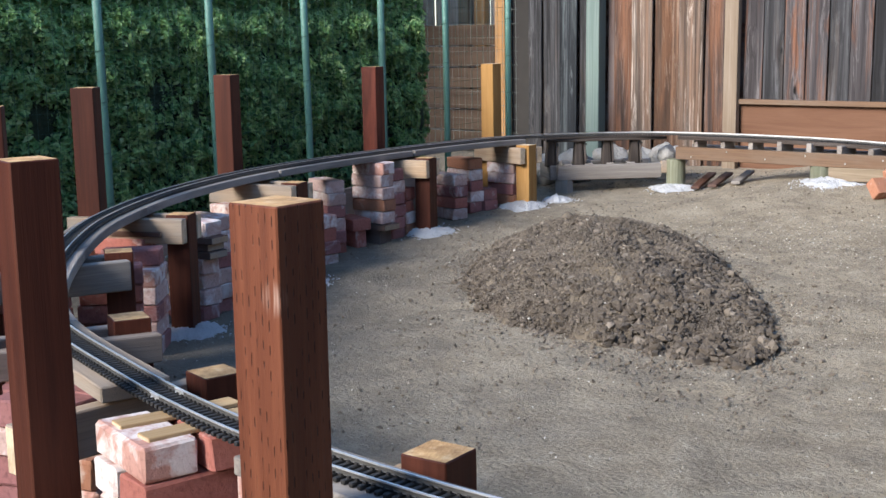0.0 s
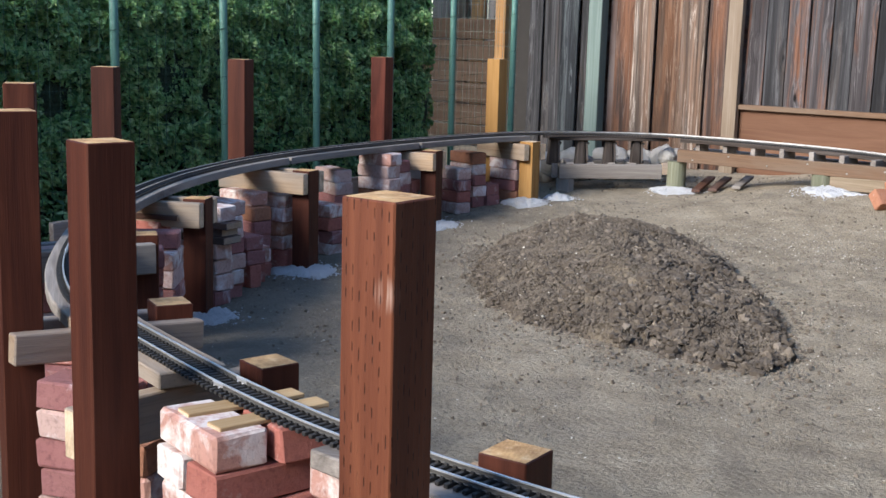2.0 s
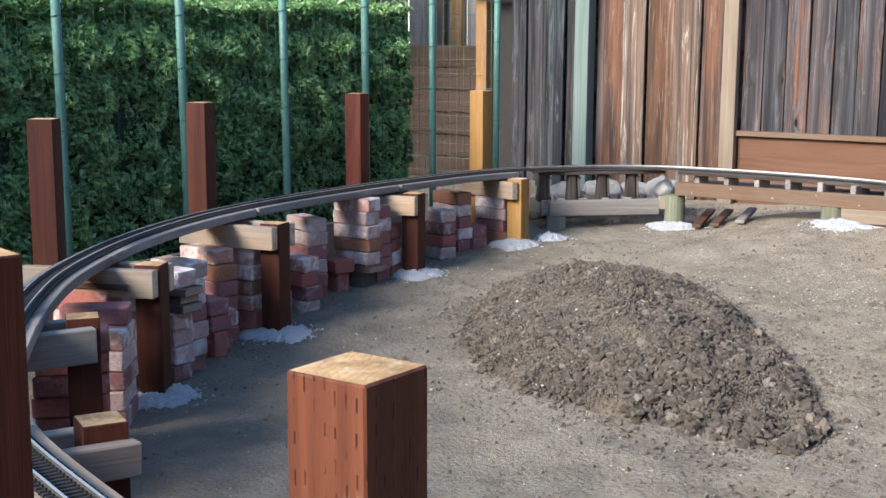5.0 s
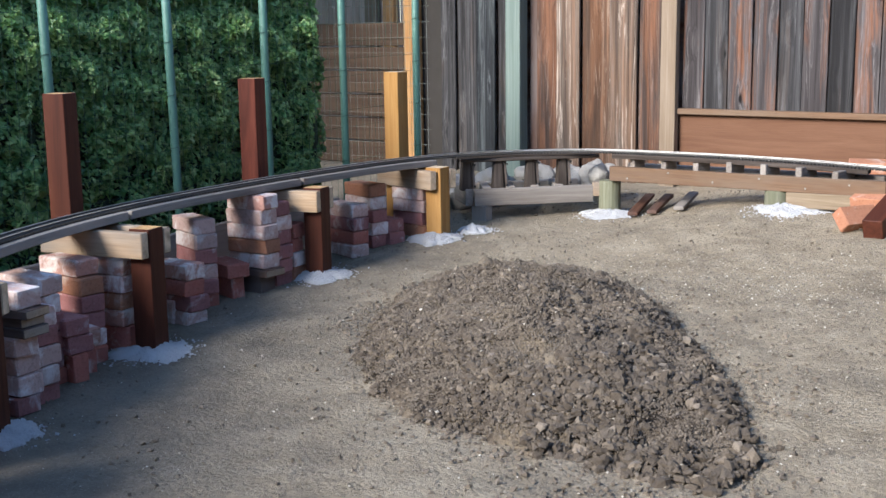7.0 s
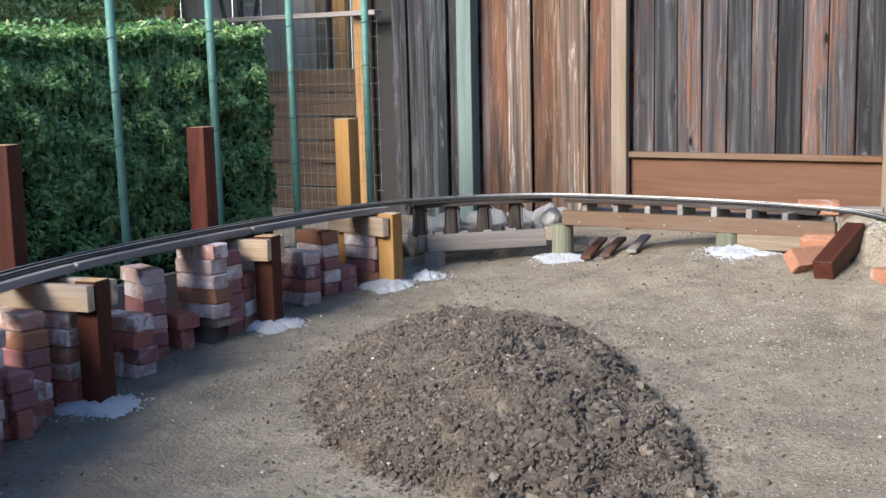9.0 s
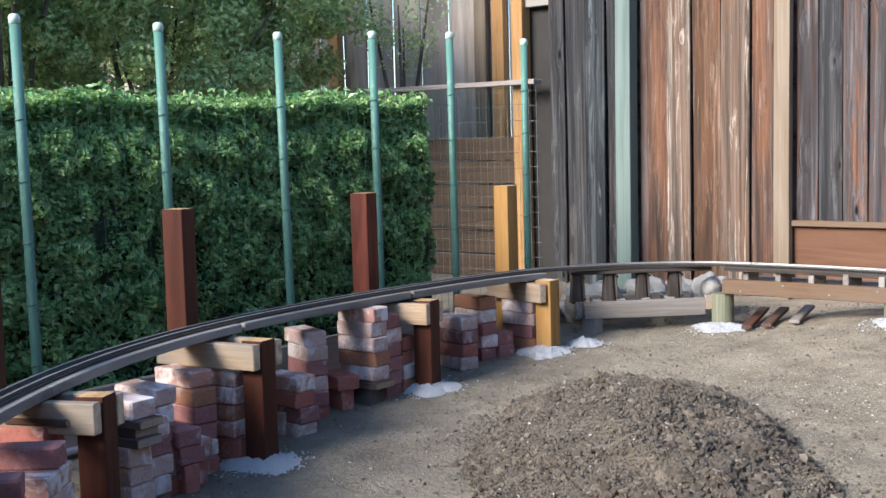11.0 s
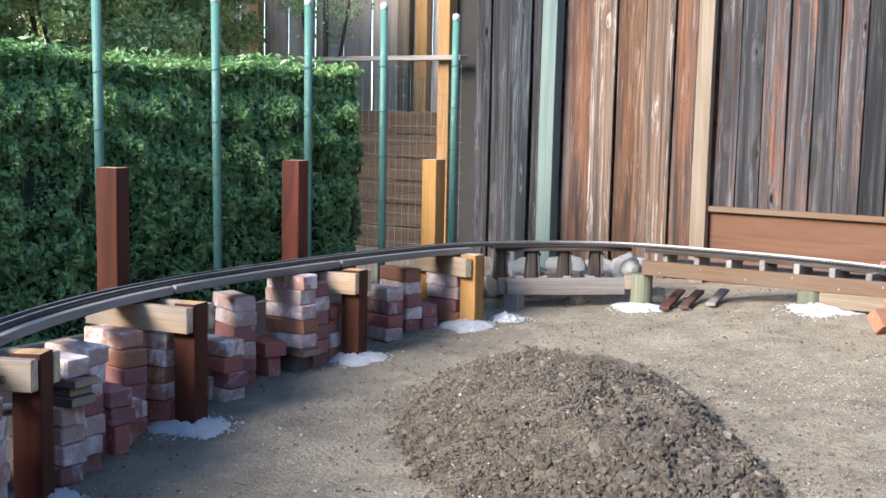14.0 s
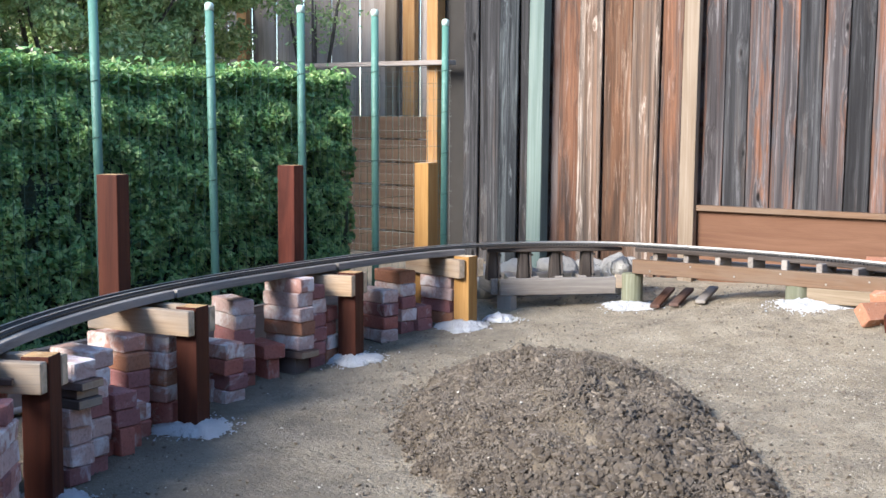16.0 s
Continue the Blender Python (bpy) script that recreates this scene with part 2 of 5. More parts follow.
brick("brick_red", (0.42, 0.17, 0.14), (0.54, 0.28, 0.235), (0.74, 0.66, 0.63), 0.44)
brick("brick_clean", (0.38, 0.115, 0.085), (0.47, 0.18, 0.14), (0.64, 0.50, 0.45), 0.36)
brick("brick_pink", (0.44, 0.21, 0.165), (0.55, 0.32, 0.26), (0.80, 0.74, 0.70), 0.50)
brick("brick_pale", (0.52, 0.33, 0.285), (0.64, 0.47, 0.42), (0.80, 0.75, 0.74), 0.46)
brick("brick_dark", (0.27, 0.105, 0.10), (0.38, 0.175, 0.165), (0.62, 0.52, 0.52), 0.36)
brick("brick_orange", (0.36, 0.145, 0.08), (0.44, 0.215, 0.13), (0.56, 0.43, 0.36), 0.38)

n = Nodes("dirt")
p = n.obj
big = n.noise(p, 0.9, 5, 0.6)
mid = n.noise(p, 6, 8, 0.72, 0.4)
fin = n.noise(p, 75, 6, 0.75)
grain = n.noise(p, 210, 4, 0.7)
c = n.ramp(mid, [(0.28, (0.185, 0.150, 0.104)), (0.48, (0.315, 0.262, 0.187)), (0.70, (0.44, 0.375, 0.278))])
c = n.mix(n.ramp(big, [(0.35, 0.0), (0.7, 0.55)]), c, (0.45, 0.383, 0.282))
c = n.mix(n.ramp(fin, [(0.48, 0.0), (0.72, 0.6)]), c, (0.095, 0.078, 0.060))
tread = n.noise(p, 3.2, 5, 0.62, 0.9)
c = n.mix(n.ramp(tread, [(0.36, 0.38), (0.50, 0.0)]), c, (0.135, 0.115, 0.092))
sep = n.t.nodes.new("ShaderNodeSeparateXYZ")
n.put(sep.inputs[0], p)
# Darker towards low x and low y, with a noisy edge.
low_xy_dark = n.math("ADD", n.math("ADD", n.math("MULTIPLY", sep.outputs[0], 0.30), n.math("MULTIPLY", sep.outputs[1], 0.16)), n.math("MULTIPLY", n.noise(p, 1.6, 5, 0.65), 0.7))
c = n.mix(n.ramp(low_xy_dark, [(-0.0, 0.55), (0.30, 0.0)]), c, (0.085, 0.076, 0.066))
c = n.mix(n.ramp(grain, [(0.60, 0.0), (0.70, 0.75)]), c, (0.48, 0.44, 0.37))
c = n.mix(n.ramp(grain, [(0.30, 0.55), (0.40, 0.0)]), c, (0.07, 0.058, 0.047))
crumb = n.voro(p, 62)
lump = n.noise(p, 24, 7, 0.8)
n.done(c, 0.95, n.math("ADD", n.math("ADD", n.math("MULTIPLY", tread, 1.4), n.math("MULTIPLY", lump, 0.8)), n.math("ADD", n.math("MULTIPLY", crumb, -0.35), n.math("MULTIPLY", fin, 0.6))), 0.85, 0.016)
n.b.inputs["Specular IOR Level"].default_value = 0.25

n = Nodes("clod_dirt")
c = n.mix(n.noise(n.obj, 12, 5, 0.7), (0.062, 0.050, 0.039), (0.19, 0.154, 0.118))
c = n.mix(n.ramp(n.noise(n.obj, 3.0, 4), [(0.45, 0.0), (0.7, 0.6)]), c, (0.25, 0.205, 0.155))
c = n.mix(n.ramp(n.isl, [(0.0, 0.0), (0.85, 0.45), (0.97, 0.7), (1.0, 1.0)]), c, (0.25, 0.208, 0.165))
n.done(c, 0.97, n.noise(n.obj, 150, 5, 0.7), 0.8, 0.006)

n = Nodes("lump_dirt")
c = n.mix(n.noise(n.obj, 60, 5, 0.7), (0.044, 0.034, 0.026), (0.145, 0.115, 0.086))
c = n.mix(n.ramp(n.isl, [(0.0, 0.0), (0.85, 0.25), (0.96, 0.7), (1.0, 1.0)]), c, (0.29, 0.24, 0.185))
n.done(c, 0.97, n.noise(n.obj, 170, 5, 0.75), 0.9, 0.008)

n = Nodes("heap_dirt")
c = n.ramp(n.noise(n.obj, 24, 6, 0.72), [(0.3, (0.06, 0.047, 0.036)), (0.55, (0.135, 0.107, 0.080)), (0.75, (0.24, 0.195, 0.145))])
c = n.mix(n.ramp(n.noise(n.obj, 4.2, 5), [(0.46, 0.0), (0.62, 0.8)]), c, (0.29, 0.235, 0.165))
n.done(c, 0.97, n.math("ADD", n.noise(n.obj, 90, 6, 0.75), n.noise(n.obj, 32, 4, 0.7)), 1.0, 0.012)

n = Nodes("pebble")
c = n.ramp(n.isl, [(0.0, (0.10, 0.085, 0.07)), (0.6, (0.24, 0.21, 0.17)), (0.88, (0.40, 0.36, 0.29)), (1.0, (0.68, 0.64, 0.56))])
n.done(c, 0.9)

n = Nodes("concrete_white")
v = n.obj
c = n.mix(n.noise(v, 9, 6, 0.7), (0.50, 0.505, 0.51), (0.80, 0.81, 0.83))
c = n.mix(n.ramp(n.noise(v, 4, 4), [(0.6, 0.0), (0.8, 0.6)]), c, (0.30, 0.27, 0.23))
n.done(c, 0.95, n.noise(v, 75, 6, 0.75), 1.0, 0.02)

n = Nodes("rubble")
c = n.mix(n.noise(n.obj, 11, 6, 0.7), (0.26, 0.245, 0.225), (0.58, 0.56, 0.525))
n.done(c, 0.95, n.noise(n.obj, 60, 6, 0.75), 1.0, 0.02)

n = Nodes("gravel")
c = n.ramp(n.isl, [(0.0, (0.20, 0.17, 0.135)), (0.5, (0.33, 0.295, 0.245)), (1.0, (0.52, 0.485, 0.42))])
n.done(c, 0.9)

n = Nodes("hedge_leaf")
c = n.ramp(n.isl, [(0.0, (0.04, 0.12, 0.045)), (0.4, (0.12, 0.28, 0.10)), (0.75, (0.27, 0.45, 0.17)), (1.0, (0.52, 0.63, 0.32))])
leafy(n, c, 0.42, 0.25)
# Paler young leaf; its tone also stands for light on the hedge.
n = Nodes("lit_new_leaf")
c = n.ramp(n.isl, [(0.0, (0.17, 0.33, 0.12)), (0.5, (0.27, 0.44, 0.17)), (1.0, (0.42, 0.56, 0.24))])
leafy(n, c, 0.45)
# Near-black green: the shade between the leaves put into colour.
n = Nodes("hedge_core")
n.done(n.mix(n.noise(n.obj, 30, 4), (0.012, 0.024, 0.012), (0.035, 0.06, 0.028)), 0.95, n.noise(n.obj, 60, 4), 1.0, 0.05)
n = Nodes("bush_leaf")
c = n.ramp(n.isl, [(0.0, (0.18, 0.28, 0.11)), (0.5, (0.34, 0.46, 0.19)), (0.9, (0.48, 0.57, 0.27)), (1.0, (0.55, 0.58, 0.29))])
leafy(n, c, 0.38, 0.2)
n = Nodes("bush_core")
n.done(n.mix(n.noise(n.obj, 12, 4), (0.008, 0.016, 0.006), (0.03, 0.05, 0.016)), 0.95)

n = Nodes("green_paint")
c = n.mix(n.noise(n.mapped((8, 8, 3)), 1.0, 5, 0.7), (0.05, 0.145, 0.112), (0.105, 0.235, 0.19))
c = n.mix(n.ramp(n.noise(n.obj, 30, 4), [(0.6, 0.0), (0.75, 0.5)]), c, (0.22, 0.38, 0.32))
n.done(c, 0.55)
n = Nodes("cap_paint")
n.done(n.mix(n.noise(n.obj, 60, 4), (0.35, 0.52, 0.44), (0.55, 0.66, 0.58)), 0.55)
n = Nodes("wire_green")
n.done(n.mix(n.noise(n.obj, 9, 3), (0.02, 0.065, 0.045), (0.05, 0.12, 0.09)), 0.6)
n = Nodes("wire_grey")
n.done(n.mix(n.noise(n.obj, 9, 3), (0.12, 0.14, 0.13), (0.24, 0.26, 0.25)), 0.6, metal=0.2)

n = Nodes("rail_metal")
c = n.mix(n.noise(n.obj, 40, 4), (0.80, 0.80, 0.79), (0.92, 0.915, 0.90))
n.done(c, 0.44, metal=0.85)
# Tarnished rail side, darkened further to paint the shade under the head.
n = Nodes("rail_web_shade")
n.done(n.mix(n.noise(n.obj, 50, 4), (0.05, 0.048, 0.045), (0.13, 0.125, 0.115)), 0.6, metal=0.3)
n = Nodes("tie_plastic")
n.done(n.mix(n.noise(n.obj, 60, 4), (0.010, 0.010, 0.010), (0.030, 0.028, 0.026)), 0.6)
n = Nodes("rail_chair")
n.done((0.02, 0.02, 0.02), 0.55)

n = Nodes("tray_inside")
v = n.obj
c = n.mix(n.noise(v, 5, 6, 0.7), (0.20, 0.215, 0.235), (0.31, 0.31, 0.30))
rust = n.noise(v, 6.5, 7, 0.68, 0.8)
c = n.mix(n.ramp(rust, [(0.54, 0.0), (0.62, 0.9)]), c, (0.17, 0.085, 0.06))
sep = n.t.nodes.new("ShaderNodeSeparateXYZ")
n.put(sep.inputs[0], v)
flank = n.math("ADD", n.math("MULTIPLY", sep.outputs[1], 2.2), n.math("MULTIPLY", n.noise(v, 9, 6, 0.7), 0.55))
c = n.mix(n.ramp(n.noise(v, 3.1, 3), [(0.48, 0.0), (0.62, 0.55)]), c, (0.17, 0.235, 0.34))
c = n.mix(n.ramp(flank, [(0.72, 0.0), (0.78, 0.92)]), c, (0.13, 0.062, 0.045))
n.done(c, 0.55, n.noise(v, 16, 4), 0.35, 0.01, metal=0.15)
n = Nodes("rusty_steel")
v = n.obj
c = n.mix(n.noise(v, 8, 7, 0.7), (0.035, 0.014, 0.009), (0.09, 0.035, 0.018))
c = n.mix(n.ramp(n.noise(v, 30, 4), [(0.55, 0.0), (0.75, 0.5)]), c, (0.03, 0.015, 0.01))
n.done(c, 0.85, n.noise(v, 90, 4), 0.3, 0.003)
n = Nodes("worn_pipe")
v = n.obj
c = n.mix(n.ramp(n.noise(v, 13, 6, 0.7), [(0.46, 0.0), (0.72, 1.0)]), (0.085, 0.033, 0.019), (0.30, 0.245, 0.175))
n.done(c, 0.8, n.noise(v, 90, 4), 0.3, 0.003)
n = Nodes("tyre_rubber")
n.done(n.mix(n.noise(n.obj, 30, 3), (0.008, 0.008, 0.008), (0.025, 0.022, 0.02)), 0.85)
n = Nodes("pvc_white")
n.done(n.mix(n.noise(n.obj, 6, 5), (0.50, 0.53, 0.58), (0.68, 0.70, 0.72)), 0.5)
n = Nodes("screw_steel")
n.done((0.35, 0.34, 0.32), 0.4, metal=0.9)
# Near-black, for the shade in the corner gap and for the unseen walls.
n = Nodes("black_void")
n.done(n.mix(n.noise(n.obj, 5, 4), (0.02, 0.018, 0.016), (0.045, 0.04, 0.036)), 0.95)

# ---- building helpers ----
rng = random.Random(7)
nrg = np.random.default_rng(5)


def mesh_of(bm, name, mats, smooth=False):
    me = bpy.data.meshes.new(name)
    bm.to_mesh(me)
    bm.free()
    for m in mats if isinstance(mats, (list, tuple)) else [mats]:
        me.materials.append(MATS[m])
    if smooth:
        me.polygons.foreach_set("use_smooth", [True] * len(me.polygons))
    return me


def raw_mesh(name, verts, faces, mat, smooth=False):
    me = bpy.data.meshes.new(name)
    me.from_pydata([tuple(v) for v in verts], [], [tuple(f) for f in faces])
    me.materials.append(MATS[mat])
    if smooth:
        me.polygons.foreach_set("use_smooth", [True] * len(me.polygons))
    return me


def put(name, me, m=None, parent=None, label=""):
    ob = new(name, me)
    if parent is not None:
        ob.parent = parent
    if m is not None:
        ob.matrix_basis = m
    if label:
        ob["label"] = label
    return ob


def part(name, bm, material, parent, label="", m=None, smooth=False):
    return put(name, mesh_of(bm, name, material, smooth), m, parent, label)


def thing(name, m, label, category, group="", kind=""):
    ob = new(name)
    ob.matrix_basis = m
    return tagged(ob, label, category, group, kind)


def block(sx, sy, sz, bev=0.003, ends=False, wob=0.0):
    """A bevelled bar, length sz along z from 0; with ends, the end faces take the second material."""
    bm = bmesh.new()
    bmesh.ops.create_cube(bm, size=1.0, matrix=Matrix.Translation((0, 0, sz / 2)) @ Matrix.Diagonal((sx, sy, sz, 1)))
    if bev:
        bmesh.ops.bevel(bm, geom=bm.edges[:], offset=bev, segments=1, affect="EDGES")
    if wob:
        for v in bm.verts:
            v.co.x += rng.uniform(-wob, wob)
            v.co.y += rng.uniform(-wob, wob)
    if ends:
        bm.normal_update()
        for f in bm.faces:
            if abs(f.normal.z) > 0.9:
                f.material_index = 1
    return bm


def along(a, b, up=(0, 0, 1)):
    """A pose at a whose z axis runs to b and whose y axis is near up."""
    a, b = Vector(a), Vector(b)
    z = (b - a).normalized()
    x = Vector(up).cross(z).normalized()
    y = z.cross(x)
    m = Matrix((x, y, z)).transposed().to_4x4()
    m.translation = a
    return m


def bar(name, a, b, w, h, mats, parent=None, label="", up=(0, 0, 1), bev=0.003):
    """A bar from a to b, w wide across and h high towards up."""
    L = (Vector(b) - Vector(a)).length
    two = isinstance(mats, (list, tuple))
    return part(name, block(w, h, L, bev, two), mats, parent, label, along(a, b, up))


def tube(pts, r, sides=10, caps=True):
    """A round bar through points, as a bmesh; r may be a list."""
    bm = bmesh.new()
    pts = [Vector(p) for p in pts]
    rs = r if isinstance(r, (list, tuple)) else [r] * len(pts)
    rings = []
    for i, p in enumerate(pts):
        d = (pts[min(i + 1, len(pts) - 1)] - pts[max(i - 1, 0)]).normalized()
        s = d.cross(Vector((0.13, 0.31, 0.94)) if abs(d.z) < 0.9 else Vector((0.9, 0.3, 0.1))).normalized()
        u = d.cross(s)
        rings.append([bm.verts.new(p + rs[i] * (math.cos(k * math.tau / sides) * s + math.sin(k * math.tau / sides) * u)) for k in range(sides)])
    for a, b in zip(rings, rings[1:]):
        for k in range(sides):
            bm.faces.new((a[k], a[(k + 1) % sides], b[(k + 1) % sides], b[k]))
    if caps:
        bm.faces.new(rings[0][::-1])
        bm.faces.new(rings[-1])
    bmesh.ops.recalc_face_normals(bm, faces=bm.faces[:])
    return bm


def smooth01(a, b, x):
    t = min(1.0, max(0.0, (x - a) / (b - a)))
    return t * t * (3 - 2 * t)


def ground_z(x, y):
    """The yard rises gently towards the plank fence and its far corner."""
    z = float(np.interp(y, [-5, 3.1, 5.1, 5.9, 7.1, 30], [0, 0, 0.105, 0.14, 0.16, 0.16]))
    z += 0.095 * smooth01(-2.7, -1.9, x) * smooth01(4.8, 6.1, y)
    return z


# ---- ground ----
def axis_steps(lo, hi, step, out, n=10):
    inner = np.arange(lo, hi + step / 2, step)
    g = out ** np.linspace(0, 1, n + 1)[1:] - 1
    g = g / g[-1]
    return np.concatenate([lo - g[::-1] * 240, inner, hi + g * 240])


xs, ys = axis_steps(-5.0, 1.6, 0.03, 400), axis_steps(-1.0, 7.4, 0.03, 400)
gv = []
for y in ys:
    for x in xs:
        z = ground_z(x, y)
        if -5 <= x <= 1.6 and -1 <= y <= 7.4:
            z += 0.012 * noise.fractal(Vector((x * 1.1, y * 1.1, 0)), 1.0, 2.0, 3) + 0.006 * noise.noise(Vector((x * 5.5, y * 5.5, 3))) + 0.004 * noise.noise(Vector((x * 13, y * 13, 6)))
        gv.append((x, y, z))
nx = len(xs)
gf = [(j * nx + i, j * nx + i + 1, (j + 1) * nx + i + 1, (j + 1) * nx + i) for j in range(len(ys) - 1) for i in range(nx - 1)]
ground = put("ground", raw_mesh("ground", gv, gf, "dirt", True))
tagged(ground, "bare trodden brown-grey dirt yard with fine grit", "ground", kind="structure")


def chips(name, places, sizes, mat, label, category, squash=0.7, parent=None, lumpy=False):
    """Many small rough stones or clods in one mesh; lumpy: twenty faces each."""
    bm = bmesh.new()
    if lumpy:
        bmesh.ops.create_icosphere(bm, subdivisions=1, radius=1.0)
    else:
        for p in ((1, 0, 0), (-1, 0, 0), (0, 1, 0), (0, -1, 0), (0, 0, 1), (0, 0, -1)):
            bm.verts.new(p)
        bm.verts.ensure_lookup_table()
        for f in ((0, 2, 4), (2, 1, 4), (1, 3, 4), (3, 0, 4), (2, 0, 5), (1, 2, 5), (3, 1, 5), (0, 3, 5)):
            bm.faces.new([bm.verts[q] for q in f])
    bm.verts.index_update()
    base = np.array([v.co[:] for v in bm.verts])
    tri = np.array([[v.index for v in f.verts] for f in bm.faces])
    nb = len(base)
    bm.free()
    k = len(places)
    rot = nrg.normal(size=(k, 4))
    rot /= np.linalg.norm(rot, axis=1)[:, None]
    w, x, y, z = rot.T
    R = np.stack([1 - 2 * (y * y + z * z), 2 * (x * y - z * w), 2 * (x * z + y * w), 2 * (x * y + z * w), 1 - 2 * (x * x + z * z), 2 * (y * z - x * w), 2 * (x * z - y * w), 2 * (y * z + x * w), 1 - 2 * (x * x + y * y)], 1).reshape(-1, 3, 3)
    v = base[None] * nrg.uniform(0.72, 1.18, (k, nb, 1)) * nrg.uniform(0.6, 1.2, (k, 1, 3)) + nrg.normal(0, 0.20 if lumpy else 0.16, (k, nb, 3))
    v = np.einsum("kij,kvj->kvi", R, v) * np.asarray(sizes)[:, None, None]
    v[:, :, 2] *= squash
    v += np.asarray(places)[:, None, :]
    f = tri[None] + (np.arange(k) * nb)[:, None, None]
    ob = put(name, raw_mesh(name, v.reshape(-1, 3), f.reshape(-1, 3), mat), parent=parent)
    return tagged(ob, label, category, kind="stuff")


# ---- the railway: its line, round the yard ----
LINE = [(1.15, 1.25, 0.465), (0.60, 0.84, 0.465), (0.25, 0.69, 0.465), (-0.04, 0.649, 0.465), (-0.428, 0.670, 0.465), (-0.706, 0.720, 0.465),
        (-0.966, 0.791, 0.465), (-1.417, 0.934, 0.466), (-1.70, 1.08, 0.468), (-2.00, 1.30, 0.470), (-2.37, 1.63, 0.473), (-2.66, 1.95, 0.478),
        (-2.95, 2.40, 0.484), (-3.14, 2.85, 0.49), (-3.25, 3.30, 0.494), (-3.31, 3.80, 0.495), (-3.33, 4.30, 0.495), (-3.33, 4.80, 0.492),
        (-3.30, 5.15, 0.487), (-3.21, 5.50, 0.478), (-3.05, 5.75, 0.474), (-2.74, 5.93, 0.474), (-2.24, 5.98, 0.473), (-1.82, 6.02, 0.465),
        (-1.55, 6.08, 0.450), (-1.30, 6.10, 0.435), (-1.08, 5.98, 0.420), (-0.72, 5.60, 0.42), (-0.45, 5.00, 0.42)]


def spline(points, step):
    """Even steps along a smooth curve through the points: (place, forward)."""
    P = [Vector(p) for p in points]
    out = []
    for i in range(len(P) - 1):
        a, b, c, d = P[max(i - 1, 0)], P[i], P[i + 1], P[min(i + 2, len(P) - 1)]
        for k in range(24):
            t = k / 24
            out.append(0.5 * ((2 * b) + (c - a) * t + (2 * a - 5 * b + 4 * c - d) * t * t + (3 * b - a - 3 * c + d) * t ** 3))
    out.append(P[-1])
    s = np.concatenate([[0], np.cumsum([(q - p).length for p, q in zip(out, out[1:])])])
    arr = np.array(out)
    t = np.arange(0, s[-1], step)
    pos = np.stack([np.interp(t, s, arr[:, i]) for i in range(3)], 1)
    fwd = np.gradient(pos, axis=0)
    fwd /= np.linalg.norm(fwd, axis=1)[:, None]
    return pos, fwd


STEP = 0.0165
POS, FWD = spline(LINE, STEP)
SIDE = np.stack([-FWD[:, 1], FWD[:, 0], 0 * FWD[:, 0]], 1)
SIDE /= np.linalg.norm(SIDE, axis=1)[:, None]


def at_line(x, y):
    """The step of the line that is nearest to a place."""
    return int(np.argmin((POS[:, 0] - x) ** 2 + (POS[:, 1] - y) ** 2))


def sweep(i, j, profile, skip=1, second=()):
    """A profile of (side, up) swept along the line from step i to step j; the edges named in second take the second material."""
    bm = bmesh.new()
    idx = list(range(i, j, skip)) + [j]
    rings = [[bm.verts.new(Vector(POS[k]) + Vector(SIDE[k]) * s + Vector((0, 0, u))) for s, u in profile] for k in idx]
    m = len(profile)
    for a, b in zip(rings, rings[1:]):
        for k in range(m):
            bm.faces.new((a[k], a[(k + 1) % m], b[(k + 1) % m], b[k])).material_index = 1 if k in second else 0
    bm.faces.new(rings[0][::-1])
    bm.faces.new(rings[-1])
    bmesh.ops.recalc_face_normals(bm, faces=bm.faces[:])
    return bm


RAIL = [(-0.0017, 0), (-0.0017, -0.0025), (-0.0007, -0.0035), (-0.0007, -0.008), (-0.0021, -0.0095), (0.0021, -0.0095), (0.0007, -0.008), (0.0007, -0.0035), (0.0017, -0.0025), (0.0017, 0)]


def tie_mesh():
    bm = block(0.0085, 0.007, 0.078, 0.0012)
    for v in bm.verts:
        v.co.z -= 0.039
    for s in (-1, 1):
        for e in (-1, 1):
            bmesh.ops.create_cube(bm, size=1, matrix=Matrix.Translation((0, 0.0045, s * 0.0225 + e * 0.0045)) @ Matrix.Diagonal((0.006, 0.004, 0.003, 1)))
    return mesh_of(bm, "tie", "tie_plastic")


TIE = tie_mesh()


